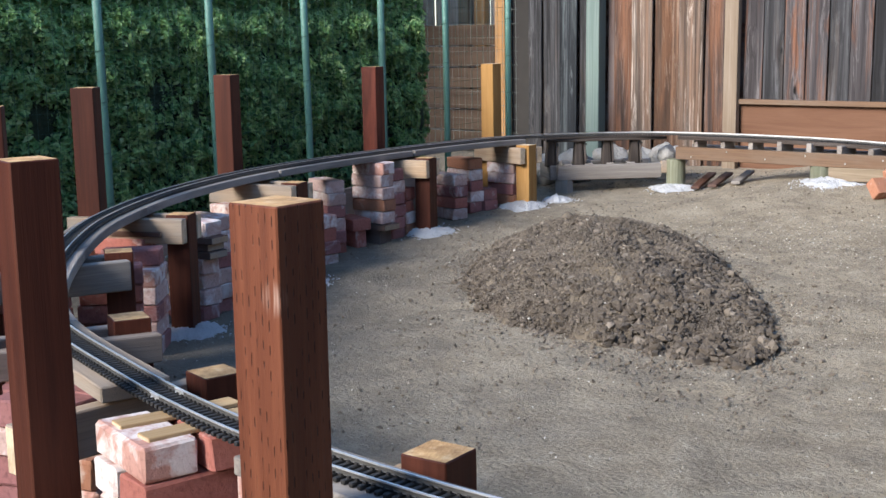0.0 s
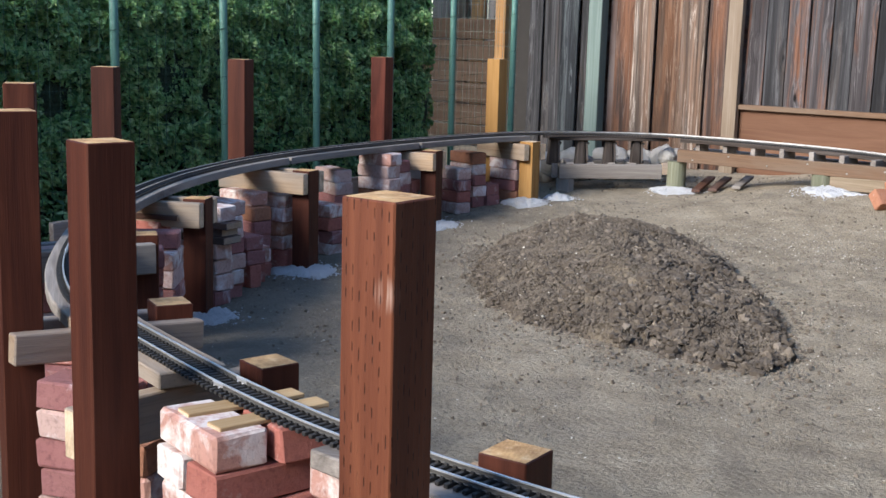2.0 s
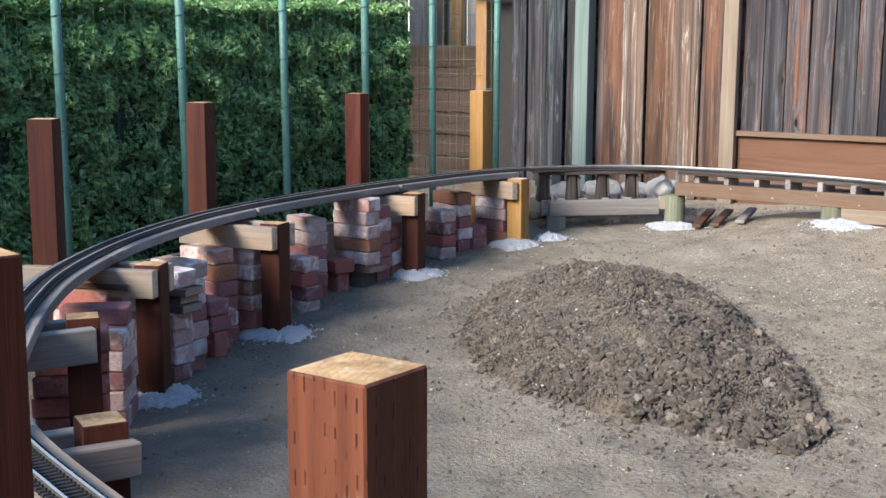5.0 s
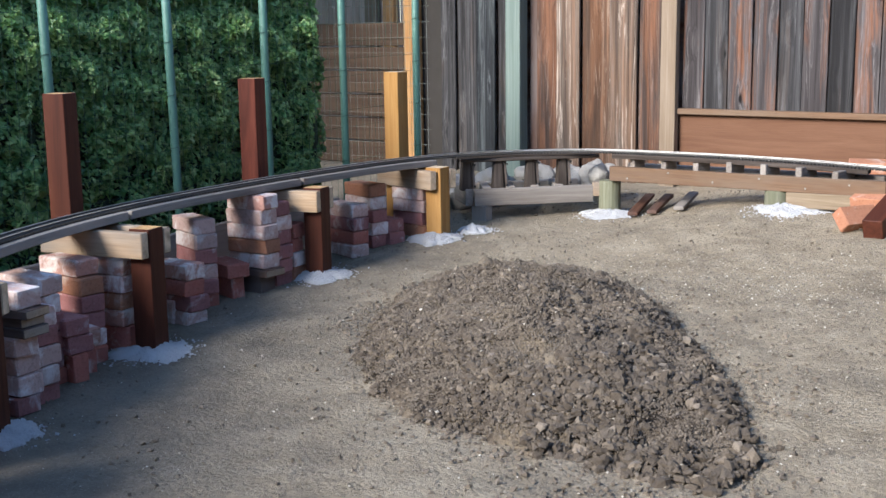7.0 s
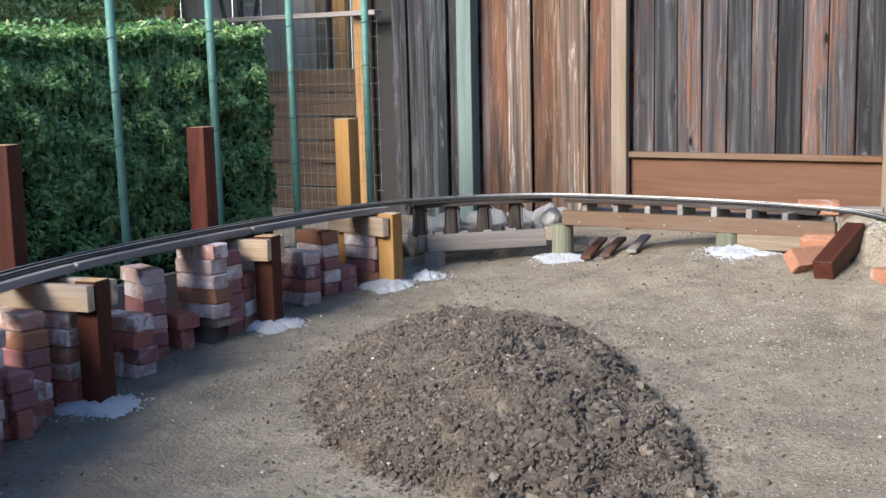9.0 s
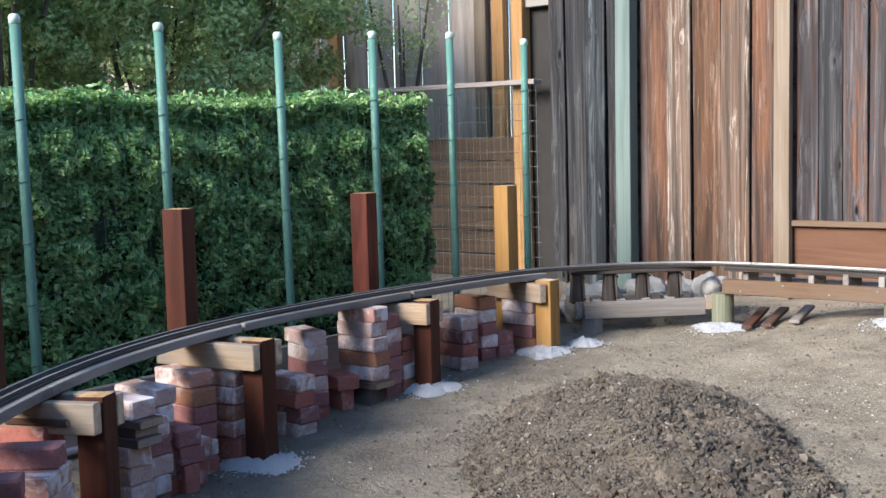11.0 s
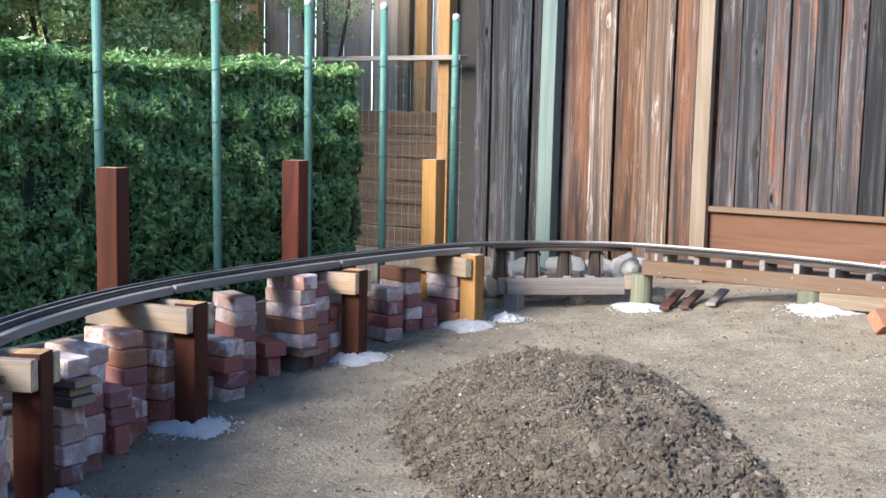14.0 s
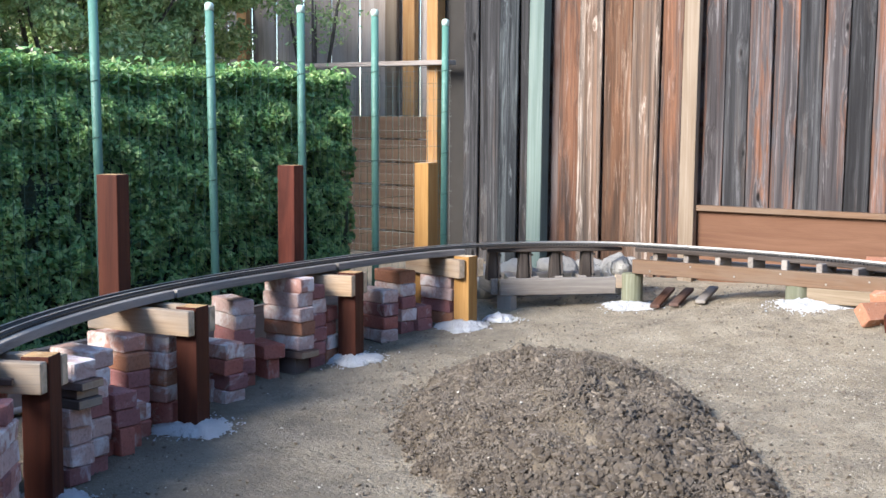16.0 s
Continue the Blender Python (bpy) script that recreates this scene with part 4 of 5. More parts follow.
for k, (z, up) in enumerate(((0.10, -0.018), (0.32, 0.02), (0.55, -0.012), (0.78, 0.018), (1.0, -0.015), (1.2, 0.012))):
    part("screw", tube([(-0.019, up, z), (-0.0225, up, z)], 0.005, 8), "screw_steel", ob)
    part("screw", tube([(0.019, up, z), (0.0225, up, z)], 0.005, 8), "screw_steel", ob)
ob = bar("back_beam", (-2.68, 6.10, 0.357), (-1.40, 6.16, 0.357), 0.04, 0.072, GP)
tagged(ob, "grey timber beam behind the track", "beam")
ob = bar("short_beam", (-1.78, 5.945, 0.285), (-1.36, 5.93, 0.29), 0.04, 0.07, ["short_wood", "short_wood"])
tagged(ob, "short pale timber beam resting beside a round post", "beam")
ob = bar("beam_block", (-2.80, 5.935, 0.27), (-2.765, 5.96, 0.27), 0.05, 0.07, XP)
tagged(ob, "small pale timber block against a post", "wood block")
for k in range(7):
    x = -2.58 + k * 0.17
    kk = at_line(x, 6.0)
    top = POS[kk][2] - 0.0175
    ob = bar("track_rung", (x, 5.940, (top + 0.372) / 2), (x + 0.015, POS[kk][1] + 0.07, (top + 0.372) / 2), 0.030, top - 0.042 - 0.372 + 0.022, GP)
    tagged(ob, "short grey timber rung under the track", "wood block", "rungs under the far track")
for x, y, x2, y2, mt in ((-2.54, 5.87, -2.68, 6.34, "dark_plank"), (-2.45, 5.90, -2.57, 6.34, "dark_plank"), (-2.33, 5.95, -2.44, 6.36, "grey_plank")):
    ob = bar("loose_board", (x, y, ground_z(x, y) + 0.02), (x2, y2, ground_z(x2, y2) + 0.05), 0.05, 0.018, [mt, mt])
    tagged(ob, "narrow offcut board lying on the dirt", "board", "offcuts under the beam")

# white rubble behind the trestle
for k, (x, y, s) in enumerate(((-3.40, 5.94, 0.11), (-3.27, 6.14, 0.12), (-3.13, 6.25, 0.11), (-2.98, 6.32, 0.12), (-3.52, 5.78, 0.10), (-3.58, 5.56, 0.09), (-2.83, 6.06, 0.058))):
    bm = bmesh.new()
    bmesh.ops.create_icosphere(bm, subdivisions=4, radius=s)
    for v in bm.verts:
        v.co *= 1 + 0.38 * noise.noise(v.co * 14 + Vector((k * 7, 0, 0))) + 0.12 * noise.noise(v.co * 40 + Vector((k * 7, 0, 0)))
    ob = part("concrete_lump", bm, "rubble", None, m=pose(x, y, ground_z(x, y) + (0.09 if k < 6 else 0.19)), smooth=True)
    tagged(ob, "rough whitish lump of concrete rubble", "rubble", "rubble behind the trestle")

# gravel berm under the track at the yard's far corner
bx = np.linspace(-2.0, 1.2, 60)
by = np.linspace(4.3, 7.0, 50)


def berm_z(x, y):
    k = at_line(x, y)
    dd = math.hypot(POS[k][0] - x, POS[k][1] - y)
    on = smooth01(-1.40, -1.15, POS[k][0])
    return ground_z(x, y) - 0.012 + on * 0.175 * (1 - smooth01(0.05, 0.20, dd))


bv = [(x, y, berm_z(x, y) + 0.012 * noise.noise(Vector((x * 9, y * 9, 1)))) for y in by for x in bx]
bf = [(j * 60 + i, j * 60 + i + 1, (j + 1) * 60 + i + 1, (j + 1) * 60 + i) for j in range(49) for i in range(59)]
ob = put("gravel_bank", raw_mesh("gravel_bank", bv, bf, "dirt", True))
tagged(ob, "low bank of pale gravel carrying the track", "gravel bank", kind="structure")
pts = []
while len(pts) < 5000:
    x, y = nrg.uniform(-1.7, 0.2), nrg.uniform(4.6, 6.4)
    z = berm_z(x, y)
    if z > ground_z(x, y) + 0.02:
        pts.append((x, y, z))
chips("gravel", pts, nrg.uniform(0.003, 0.009, len(pts)), "gravel", "pale grey gravel heaped under the track", "gravel")


def lone_brick(x, y, z, rot, tilt, col, label):
    m = pose(x, y, z, tilt, 0, rot)
    ob = put("brick", BRICKS[col][0], m)
    tagged(ob, label, "brick", "loose bricks by the gravel")


lone_brick(-1.38, 5.72, ground_z(-1.38, 5.72) + 0.05, 62, 50, "orange", "orange brick leaning on the dirt")
lone_brick(-1.37, 5.93, ground_z(-1.37, 5.93) + 0.075, -8, 18, "orange", "orange brick tilted against a timber")
lone_brick(-1.62, 6.62, ground_z(-1.6, 6.6) + 0.13, 20, 8, "orange", "orange brick lying by the fence")
lone_brick(-0.99, 5.62, ground_z(-1, 5.6) + 0.03, -40, 0, "orange", "orange brick at the foot of the gravel")
lone_brick(-0.86, 5.47, ground_z(-0.86, 5.47) + 0.03, -44, 0, "red", "red brick at the foot of the gravel")
ob = bar("timber_offcut", (-1.27, 5.58, ground_z(-1.27, 5.6) + 0.043), (-1.25, 5.98, ground_z(-1.25, 5.98) + 0.12), 0.086, 0.086, ["post_wood", "post_wood"])
tagged(ob, "dark red-stained timber offcut propped on bricks", "timber")
ob = bar("fence_foot_board", (-1.62, 6.74, ground_z(-1.6, 6.7) + 0.10), (-1.35, 6.80, ground_z(-1.4, 6.8) + 0.10), 0.12, 0.03, ["grey_plank", "grey_plank"])
tagged(ob, "grey board lying at the fence foot", "board")
for x, y, r in ((-1.60, 6.66, 0.16), (-1.36, 6.72, 0.17), (-1.1, 6.7, 0.2)):
    bm = bmesh.new()
    bmesh.ops.create_icosphere(bm, subdivisions=3, radius=r)
    for v in bm.verts:
        v.co *= 1 + 0.25 * noise.noise(v.co * 9)
        v.co.z *= 0.62
    ob = part("soil_mound", bm, "dirt", None, m=pose(x, y, ground_z(x, y) + 0.0), smooth=True)
    tagged(ob, "low pale mound of gravelly fill by the fence", "mound", "mounds by the fence")

# ---- the plank fence ----
FY = 7.07
fence = thing("plank_fence", Matrix(), "tall weathered board fence with teal post and pale trim", "fence", kind="structure")


def board(x0, x1, z0, z1, mat, y=FY, th=0.018, lean=0.0, name="board", parent=None):
    w = x1 - x0
    bm = block(w, th, z1 - z0, 0.003, False)
    cut = bmesh.ops.bisect_plane
    for f in (0.25, 0.5, 0.75):
        cut(bm, geom=bm.verts[:] + bm.edges[:] + bm.faces[:], plane_co=(0, 0, (z1 - z0) * f), plane_no=(0, 0, 1))
    ph = rng.uniform(0, 6)
    for v in bm.verts:
        v.co.x += 0.004 * math.sin(v.co.z * 1.7 + ph)
        v.co.y += 0.004 * math.sin(v.co.z * 1.3 + ph * 2)
    part(name, bm, mat, fence if parent is None else parent, m=pose((x0 + x1) / 2, y - th / 2, z0, 0, lean, 0))


FZ = 0.15
for x0, x1, mt, dy in ((-4.555, -4.441, "fence_grey", -0.008), (-4.431, -4.281, "fence_grey", 0.006), (-4.271, -4.129, "fence_blue", -0.010), (-4.119, -4.0, "fence_grey", 0.006)):
    board(x0, x1, FZ, 2.05, mt, FY + dy, lean=0.4)
board(-3.995, -3.89, FZ, 2.08, "fence_teal", FY - 0.02, 0.09, lean=0.4, name="fence_post")
board(-3.89, -3.84, FZ, 2.05, "dark_plank", FY + 0.03, lean=0.3)
for x0, x1, mt, dy in ((-3.835, -3.690, "fence_brown", 0.010), (-3.681, -3.521, "fence_tan", -0.006), (-3.512, -3.325, "fence_orange", 0.008), (-3.315, -3.134, "fence_tan", -0.005), (-3.124, -2.968, "fence_brown", 0.009)):
    board(x0, x1, FZ, 2.05, mt, FY + dy, lean=0.3)
board(-2.96, -2.865, FZ, 2.6, "fence_trim", FY - 0.02, 0.05, lean=0.4, name="fence_trim")
edges = [-2.865, -2.73, -2.585, -2.44, -2.295, -2.155, -2.01, -1.87, -1.73, -1.58, -1.42]
for i, (a, b) in enumerate(zip(edges, edges[1:])):
    board(a + 0.004, b - 0.004, 0.57, 2.5, ("fence_dim", "fence_grey", "fence_dim", "fence_dim", "fence_grey")[i % 5], FY + 0.03 + 0.009 * (i % 2), 0.016, lean=0.3)
board(-1.42, -1.32, FZ, 2.6, "fence_trim", FY - 0.02, 0.05, lean=0.4, name="fence_trim")
for i in range(22):
    x = -1.32 + i * 0.15
    board(x + 0.002, x + 0.148, 0.57, 2.5, ("fence_grey", "fence_dim", "fence_grey")[i % 3], FY + 0.03, 0.016, lean=0.3)
bar("cap_rail", (-2.863, FY - 0.012, 0.588), (-1.424, FY - 0.012, 0.588), 0.06, 0.032, ["beam_wood", "beam_wood"], fence)
bar("kick_board", (-2.863, FY + 0.012, 0.355), (-1.424, FY + 0.012, 0.355), 0.03, 0.432, ["kick_wood", "kick_wood"], fence)
bar("cap_rail", (-1.318, FY - 0.012, 0.588), (2.0, FY - 0.012, 0.588), 0.06, 0.032, ["beam_wood", "beam_wood"], fence)
bar("kick_board", (-1.318, FY + 0.012, 0.355), (2.0, FY + 0.012, 0.355), 0.03, 0.432, ["kick_wood", "kick_wood"], fence)
bar("top_cap", (-4.57, FY - 0.01, 2.075), (-4.0, FY - 0.01, 2.075), 0.10, 0.03, GP, fence)
bar("top_cap", (-3.885, FY - 0.01, 2.075), (-2.965, FY - 0.01, 2.075), 0.10, 0.03, GP, fence)
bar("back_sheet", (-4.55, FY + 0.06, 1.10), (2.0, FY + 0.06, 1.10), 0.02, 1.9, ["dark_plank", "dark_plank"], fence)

# ---- corner beyond the wire fence ----
corner = thing("garden_corner_fence", Matrix(), "pale timber post and rail with stacked brown planks", "fence", kind="structure")
bar("back_post", (-4.83, 7.12, 0.1), (-4.83, 7.12, 2.7), 0.09, 0.09, ["orange_post", "orange_post"], corner, up=(0, 1, 0))
bar("top_rail", (-6.2, 7.03, 1.475), (-4.63, 7.03, 1.475), 0.09, 0.032, ["pale_fence", "pale_fence"], corner)
for k in range(6):
    bar("retaining_plank", (-6.4, 7.10 + 0.005 * (k % 2), 0.24 + k * 0.16), (-4.88, 7.10 + 0.005 * (k % 2), 0.24 + k * 0.16), 0.04, 0.15, ["corner_plank", "raw_plank"], corner)
# black sheet added behind the gap to paint the shade in it
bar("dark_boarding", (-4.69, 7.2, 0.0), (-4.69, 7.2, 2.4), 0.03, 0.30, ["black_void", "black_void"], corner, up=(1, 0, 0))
bar("lintel", (-4.80, 7.14, 2.02), (-4.58, 7.14, 2.02), 0.05, 0.10, GP, corner)
nf = thing("neighbour_fence", Matrix(), "pale grey tall board fence of the next garden", "fence", kind="structure")
x = -16.0
k = 0
while x < -4.4:
    w = rng.uniform(0.14, 0.17)
    board(x, x + w - 0.004, 0.1, 3.4, "pale_fence", 8.5 + 0.012 * (k % 2), 0.018, parent=nf)
    x += w
    k += 1
for px in (-7.93, -6.05):
    board(px - 0.06, px + 0.06, 0.1, 3.4, "orange_post", 8.46, 0.06, parent=nf, name="fence_post")
board(-6.3, -6.18, 0.1, 3.4, "fence_trim", 8.46, 0.04, parent=nf, name="fence_trim")

# ---- wire fence: green posts and mesh ----
GX = -3.70
wire = thing("wire_fence", Matrix(), "green tubular posts with green welded wire mesh", "wire fence", kind="structure")
for y, top, lean in ((0.82, 1.60, 0), (1.46, 1.60, 1.2), (2.10, 1.60, 0.8), (2.74, 1.60, 0.6), (3.36, 1.60, 0.9), (3.97, 1.59, 0.8), (4.53, 1.62, 0.3), (5.07, 1.64, 0.2), (5.655, 1.63, -0.3)):
    z0 = ground_z(GX, y) - 0.02
    h = top - z0
    bm = tube([(0, 0, 0)] + [(0, 0, h * f) for f in (0.3, 0.6)] + [(0, 0, h - 0.03)], 0.0185, 14)
    p_ob = part("fence_post", bm, "green_paint", wire, m=pose(GX, y, z0, lean, 0, 0), smooth=True)
    part("post_cap", tube([(0, 0, h - 0.034), (0, 0, h - 0.008), (0, 0, h - 0.001), (0, 0, h + 0.002)], [0.0198, 0.0198, 0.0150, 0.006], 14), "cap_paint", p_ob, smooth=True)
    for q in range(5):
        part("wire_tie", tube([(0.021 * math.cos(t), 0.021 * math.sin(t), 0.35 + q * 0.22 + 0.004 * t) for t in np.linspace(0, 6.2, 12)], 0.0018, 5), "wire_green", p_ob)


def wires(name, runs, r, mat, parent):
    """Thin square wires, joined. runs: pairs of end places."""
    vs, fs = [], []
    for a, b in runs:
        a, b = Vector(a), Vector(b)
        m = along(a, b, (0, 0, 1) if abs((b - a).normalized().z) < 0.9 else (1, 0, 0))
        L = (b - a).length
        o = len(vs)
        for z in (0, L):
            for u, v in ((-1, -1), (1, -1), (1, 1), (-1, 1)):
                vs.append(m @ Vector((u * r, v * r, z)))
        fs += [tuple(o + q for q in f) for f in ((0, 1, 5, 4), (1, 2, 6, 5), (2, 3, 7, 6), (3, 0, 4, 7))]
    return tagged(put(name, raw_mesh(name, vs, fs, mat), parent=parent), kind="stuff")


runs = []
for k in range(15):
    z = 0.16 + k * 0.083
    runs.append(((GX + 0.005, 0.5, z), (GX + 0.005, 5.66, z + 0.05)))
for k in range(104):
    y = 0.5 + k * 0.05
    runs.append(((GX + 0.005, y, 0.1), (GX + 0.005, y, 1.32)))
wires("mesh_wires", runs, 0.00055, "wire_green", wire)
runs = []
for k in range(14):
    runs.append(((-6.2, 7.02, 0.12 + k * 0.1), (-4.62, 7.02, 0.12 + k * 0.1)))
for k in range(27):
    runs.append(((-6.2 + k * 0.06, 7.02, 0.1), (-6.2 + k * 0.06, 7.02, 1.46)))
wires("mesh_wires", runs, 0.0008, "wire_grey", wire)


# ---- hedge and shrubs ----
def leaves(name, places, outward, length, mat, label="", category="", parent=None, spread=0.7):
    """Small folded leaves with a pointed tip, joined in one mesh."""
    k = len(places)
    d = outward + nrg.normal(0, spread, (k, 3)) + np.array([0, 0, 0.25])
    d /= np.linalg.norm(d, axis=1)[:, None]
    t = np.cross(d, nrg.normal(size=(k, 3)))
    t /= np.linalg.norm(t, axis=1)[:, None]
    s = np.cross(d, t)
    L = (length * nrg.uniform(0.6, 1.25, k))[:, None]
    p = np.asarray(places)
    v = np.stack([p - t * L * 0.5, p + s * L * 0.27 - t * L * 0.06 + d * L * 0.10, p + t * L * 0.5 - d * L * 0.08, p - s * L * 0.27 - t * L * 0.06 + d * L * 0.10], 1)
    f = np.array([(0, 1, 2), (0, 2, 3)])[None] + (np.arange(k) * 4)[:, None, None]
    ob = put(name, raw_mesh(name, v.reshape(-1, 3), f.reshape(-1, 3), mat), parent=parent)
    return tagged(ob, label, category, kind="stuff")


HX0, HX1, HY0, HY1, HT = -4.55, -3.84, 0.3, 5.12, 1.30
hedge = thing("hedge", Matrix(), "dense clipped dark green hedge with small glossy leaves", "hedge")
# dark body added inside the leaves to stand for the hedge's inner shade
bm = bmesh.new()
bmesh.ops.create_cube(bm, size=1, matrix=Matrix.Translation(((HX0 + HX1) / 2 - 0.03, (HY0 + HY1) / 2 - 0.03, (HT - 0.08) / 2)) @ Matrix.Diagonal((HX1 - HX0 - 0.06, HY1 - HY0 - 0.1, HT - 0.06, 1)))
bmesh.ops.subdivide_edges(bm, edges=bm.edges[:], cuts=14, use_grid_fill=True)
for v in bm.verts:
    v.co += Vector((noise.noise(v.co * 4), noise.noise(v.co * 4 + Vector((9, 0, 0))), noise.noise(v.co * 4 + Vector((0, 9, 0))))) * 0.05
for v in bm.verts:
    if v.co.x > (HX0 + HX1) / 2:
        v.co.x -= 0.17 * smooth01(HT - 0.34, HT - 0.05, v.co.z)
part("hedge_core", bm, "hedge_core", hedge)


def hedge_bulge(y, z):
    return 0.05 * noise.noise(Vector((y * 2.1, z * 2.1, 0))) + 0.095 * noise.noise(Vector((y * 6.5, z * 6.5, 5))) + 0.05 * noise.noise(Vector((y * 14, z * 14, 5)))


pl, ow = [], []
for _ in range(90000):
    y, z = rng.uniform(HY0, HY1), rng.uniform(0.02, HT)
    # fewer leaves low down, so the dark body shades the foot
    if rng.random() < 0.55 * smooth01(0.95, 0.25, z):
        continue
    inn = rng.random() ** 2 * 0.12
    edge = 0.15 * smooth01(HT - 0.24, HT + 0.02, z) + 0.10 * smooth01(HY1 - 0.2, HY1, y)
    pl.append((HX1 + hedge_bulge(y, z) - inn - edge, y, z))
    ow.append((0.8, 0, 0.7))
for _ in range(30000):
    x, y = rng.uniform(HX0, HX1 - 0.05), rng.uniform(HY0, HY1)
    pl.append((x, y, HT + 0.05 * noise.noise(Vector((x * 3, y * 3, 7))) + 0.03 * noise.noise(Vector((x * 11, y * 11, 7))) - rng.random() ** 2 * 0.08 + (0.05 if rng.random() < 0.06 else 0)))
    ow.append((0.2, 0, 1))
for _ in range(9000):
    x, z = rng.uniform(HX0, HX1 - 0.04), rng.uniform(0.02, HT)
    pl.append((x, HY1 + 0.06 * noise.noise(Vector((x * 5, z * 5, 2))) - rng.random() ** 2 * 0.1 - 0.08 * smooth01(HT - 0.15, HT, z), z))
    ow.append((0.2, 1, 0.2))
leaves("foliage", pl, np.array(ow), 0.046, "hedge_leaf", parent=hedge)
# young leaves, spread to paint light on the top and upper face
pl, ow = [], []
for _ in range(20000):
    x, y = rng.uniform(HX0, HX1 - 0.03), rng.uniform(HY0, HY1)
    pl.append((x, y, HT + 0.015 + 0.05 * noise.noise(Vector((x * 3, y * 3, 7))) + 0.03 * noise.noise(Vector((x * 11, y * 11, 7))) - rng.random() ** 2 * 0.05))
    ow.append((0.3, 0, 1))
for _ in range(24000):
    y, z = HY0 + (HY1 - HY0) * rng.random() ** 1.25, HT - rng.random() ** 1.7 * 0.95
    pl.append((HX1 + hedge_bulge(y, z) + 0.008 - 0.15 * smooth01(HT - 0.24, HT + 0.02, z) - 0.10 * smooth01(HY1 - 0.2, HY1, y), y, z))
    ow.append((1, 0, 0.6))
leaves("young_foliage", pl, np.array(ow), 0.031, "lit_new_leaf", parent=hedge)


def shrub(x, y, z0, z1, r, count, seed, label, leaf=0.048, limbs=9):
    """Trunk and limbs with clumps of leaves at their ends, uneven and gappy."""
    g = random.Random(seed)
    th = thing("shrub", pose(x, y, ground_z(x, y)), label, "shrub", "shrubs beyond the hedge")
    pl, ow = [], []
    for k in range(limbs):
        a = k * math.tau / limbs + g.uniform(-0.4, 0.4)
        rr = r * g.uniform(0.45, 1.0)
        tip = Vector((math.cos(a) * rr, math.sin(a) * rr, g.uniform(z0 + 0.4 * (z1 - z0), z1)))
        mid = Vector((tip.x * 0.35, tip.y * 0.35, tip.z * 0.55))
        part("branch", tube([(0.03 * math.cos(a), 0.03 * math.sin(a), 0), mid, tip], [0.03, 0.018, 0.006], 7), "bark", th, smooth=True)
        for q in range(10):
            f = g.uniform(0.3, 1.05)
            c = mid.lerp(tip, f) + Vector((g.gauss(0, 0.28 * r), g.gauss(0, 0.28 * r), g.gauss(0, 0.22)))
            if c.z < z0:
                c.z = z0 + g.random() * 0.3
            rad = g.uniform(0.10, 0.24) * (0.6 + 0.5 * r)
            for _ in range(count // (limbs * 10)):
                o = Vector((g.gauss(0, 1), g.gauss(0, 1), g.gauss(0, 0.8)))
                o = o.normalized() * rad * g.random() ** 0.4
                pl.append(tuple(c + o))
                ow.append(tuple(o.normalized()))
    leaves("foliage", pl, np.array(ow), leaf, "bush_leaf", parent=th)


shrub(-6.9, 4.5, 1.0, 3.3, 1.1, 70000, 1, "tall loose green shrub with fine leaves beyond the hedge")
shrub(-7.2, 5.9, 1.0, 3.4, 1.1, 70000, 2, "tall loose green shrub with fine leaves beyond the hedge")
shrub(-8.6, 6.2, 0.8, 3.6, 1.3, 44000, 7, "broad green shrub with fine leaves beyond the hedge")
shrub(-7.3, 6.9, 0.9, 3.0, 0.8, 24000, 4, "loose green shrub against the pale fence")
shrub(-6.35, 7.6, 1.5, 2.3, 0.35, 700, 5, "thin leafy twigs in front of the pale fence", 0.04, 5)

# ---- heap of soil ----
def heap_h(x, y):
    u, v = (x + 2.025) * 0.73 - (y - 4.0) * 0.68, (x + 2.025) * 0.68 + (y - 4.0) * 0.73
    v += 0.05 * math.sin(u * 3.1)
    r = math.hypot(u / (1.50 if u > 0 else 0.73), v / (0.55 if v < 0 else 0.54))
    r *= 1 + 0.10 * noise.noise(Vector((x * 2.2, y * 2.2, 9))) + 0.10 * noise.noise(Vector((x * 7, y * 7, 9))) + 0.05 * noise.noise(Vector((x * 16, y * 16, 9)))
    h = 0.235 * max(0.0, 1.02 - r) ** 0.74 + 0.05 * max(0.0, 1 - math.hypot((u - 0.75) / 0.5, (v + 0.08) / 0.34))
    return h * (1 + 0.20 * noise.noise(Vector((x * 3.1, y * 3.1, 4))) + 0.22 * noise.noise(Vector((x * 8.5, y * 8.5, 4))))


hx, hy = np.linspace(-3.0, -0.8, 300), np.linspace(2.75, 4.95, 300)
hv = []
for y in hy:
    for x in hx:
        h = heap_h(x, y)
        k = smooth01(0.0, 0.06, h)
        z = ground_z(x, y) - 0.03 + h * 0.92 + k * (0.022 + 0.026 * noise.noise(Vector((x * 9, y * 9, 0))) + 0.022 * noise.noise(Vector((x * 17, y * 17, 0))) + 0.016 * noise.noise(Vector((x * 31, y * 31, 0))) + 0.014 * noise.noise(Vector((x * 60, y * 60, 0))))
        hv.append((x, y, z))
hf = [(j * 300 + i, j * 300 + i + 1, (j + 1) * 300 + i + 1, (j + 1) * 300 + i) for j in range(299) for i in range(299)]
heap = put("soil_heap", raw_mesh("soil_heap", hv, hf, "heap_dirt", True))
tagged(heap, "low heap of dug dark brown crumbly soil", "soil heap")
pts, sz, grit = [], [], []
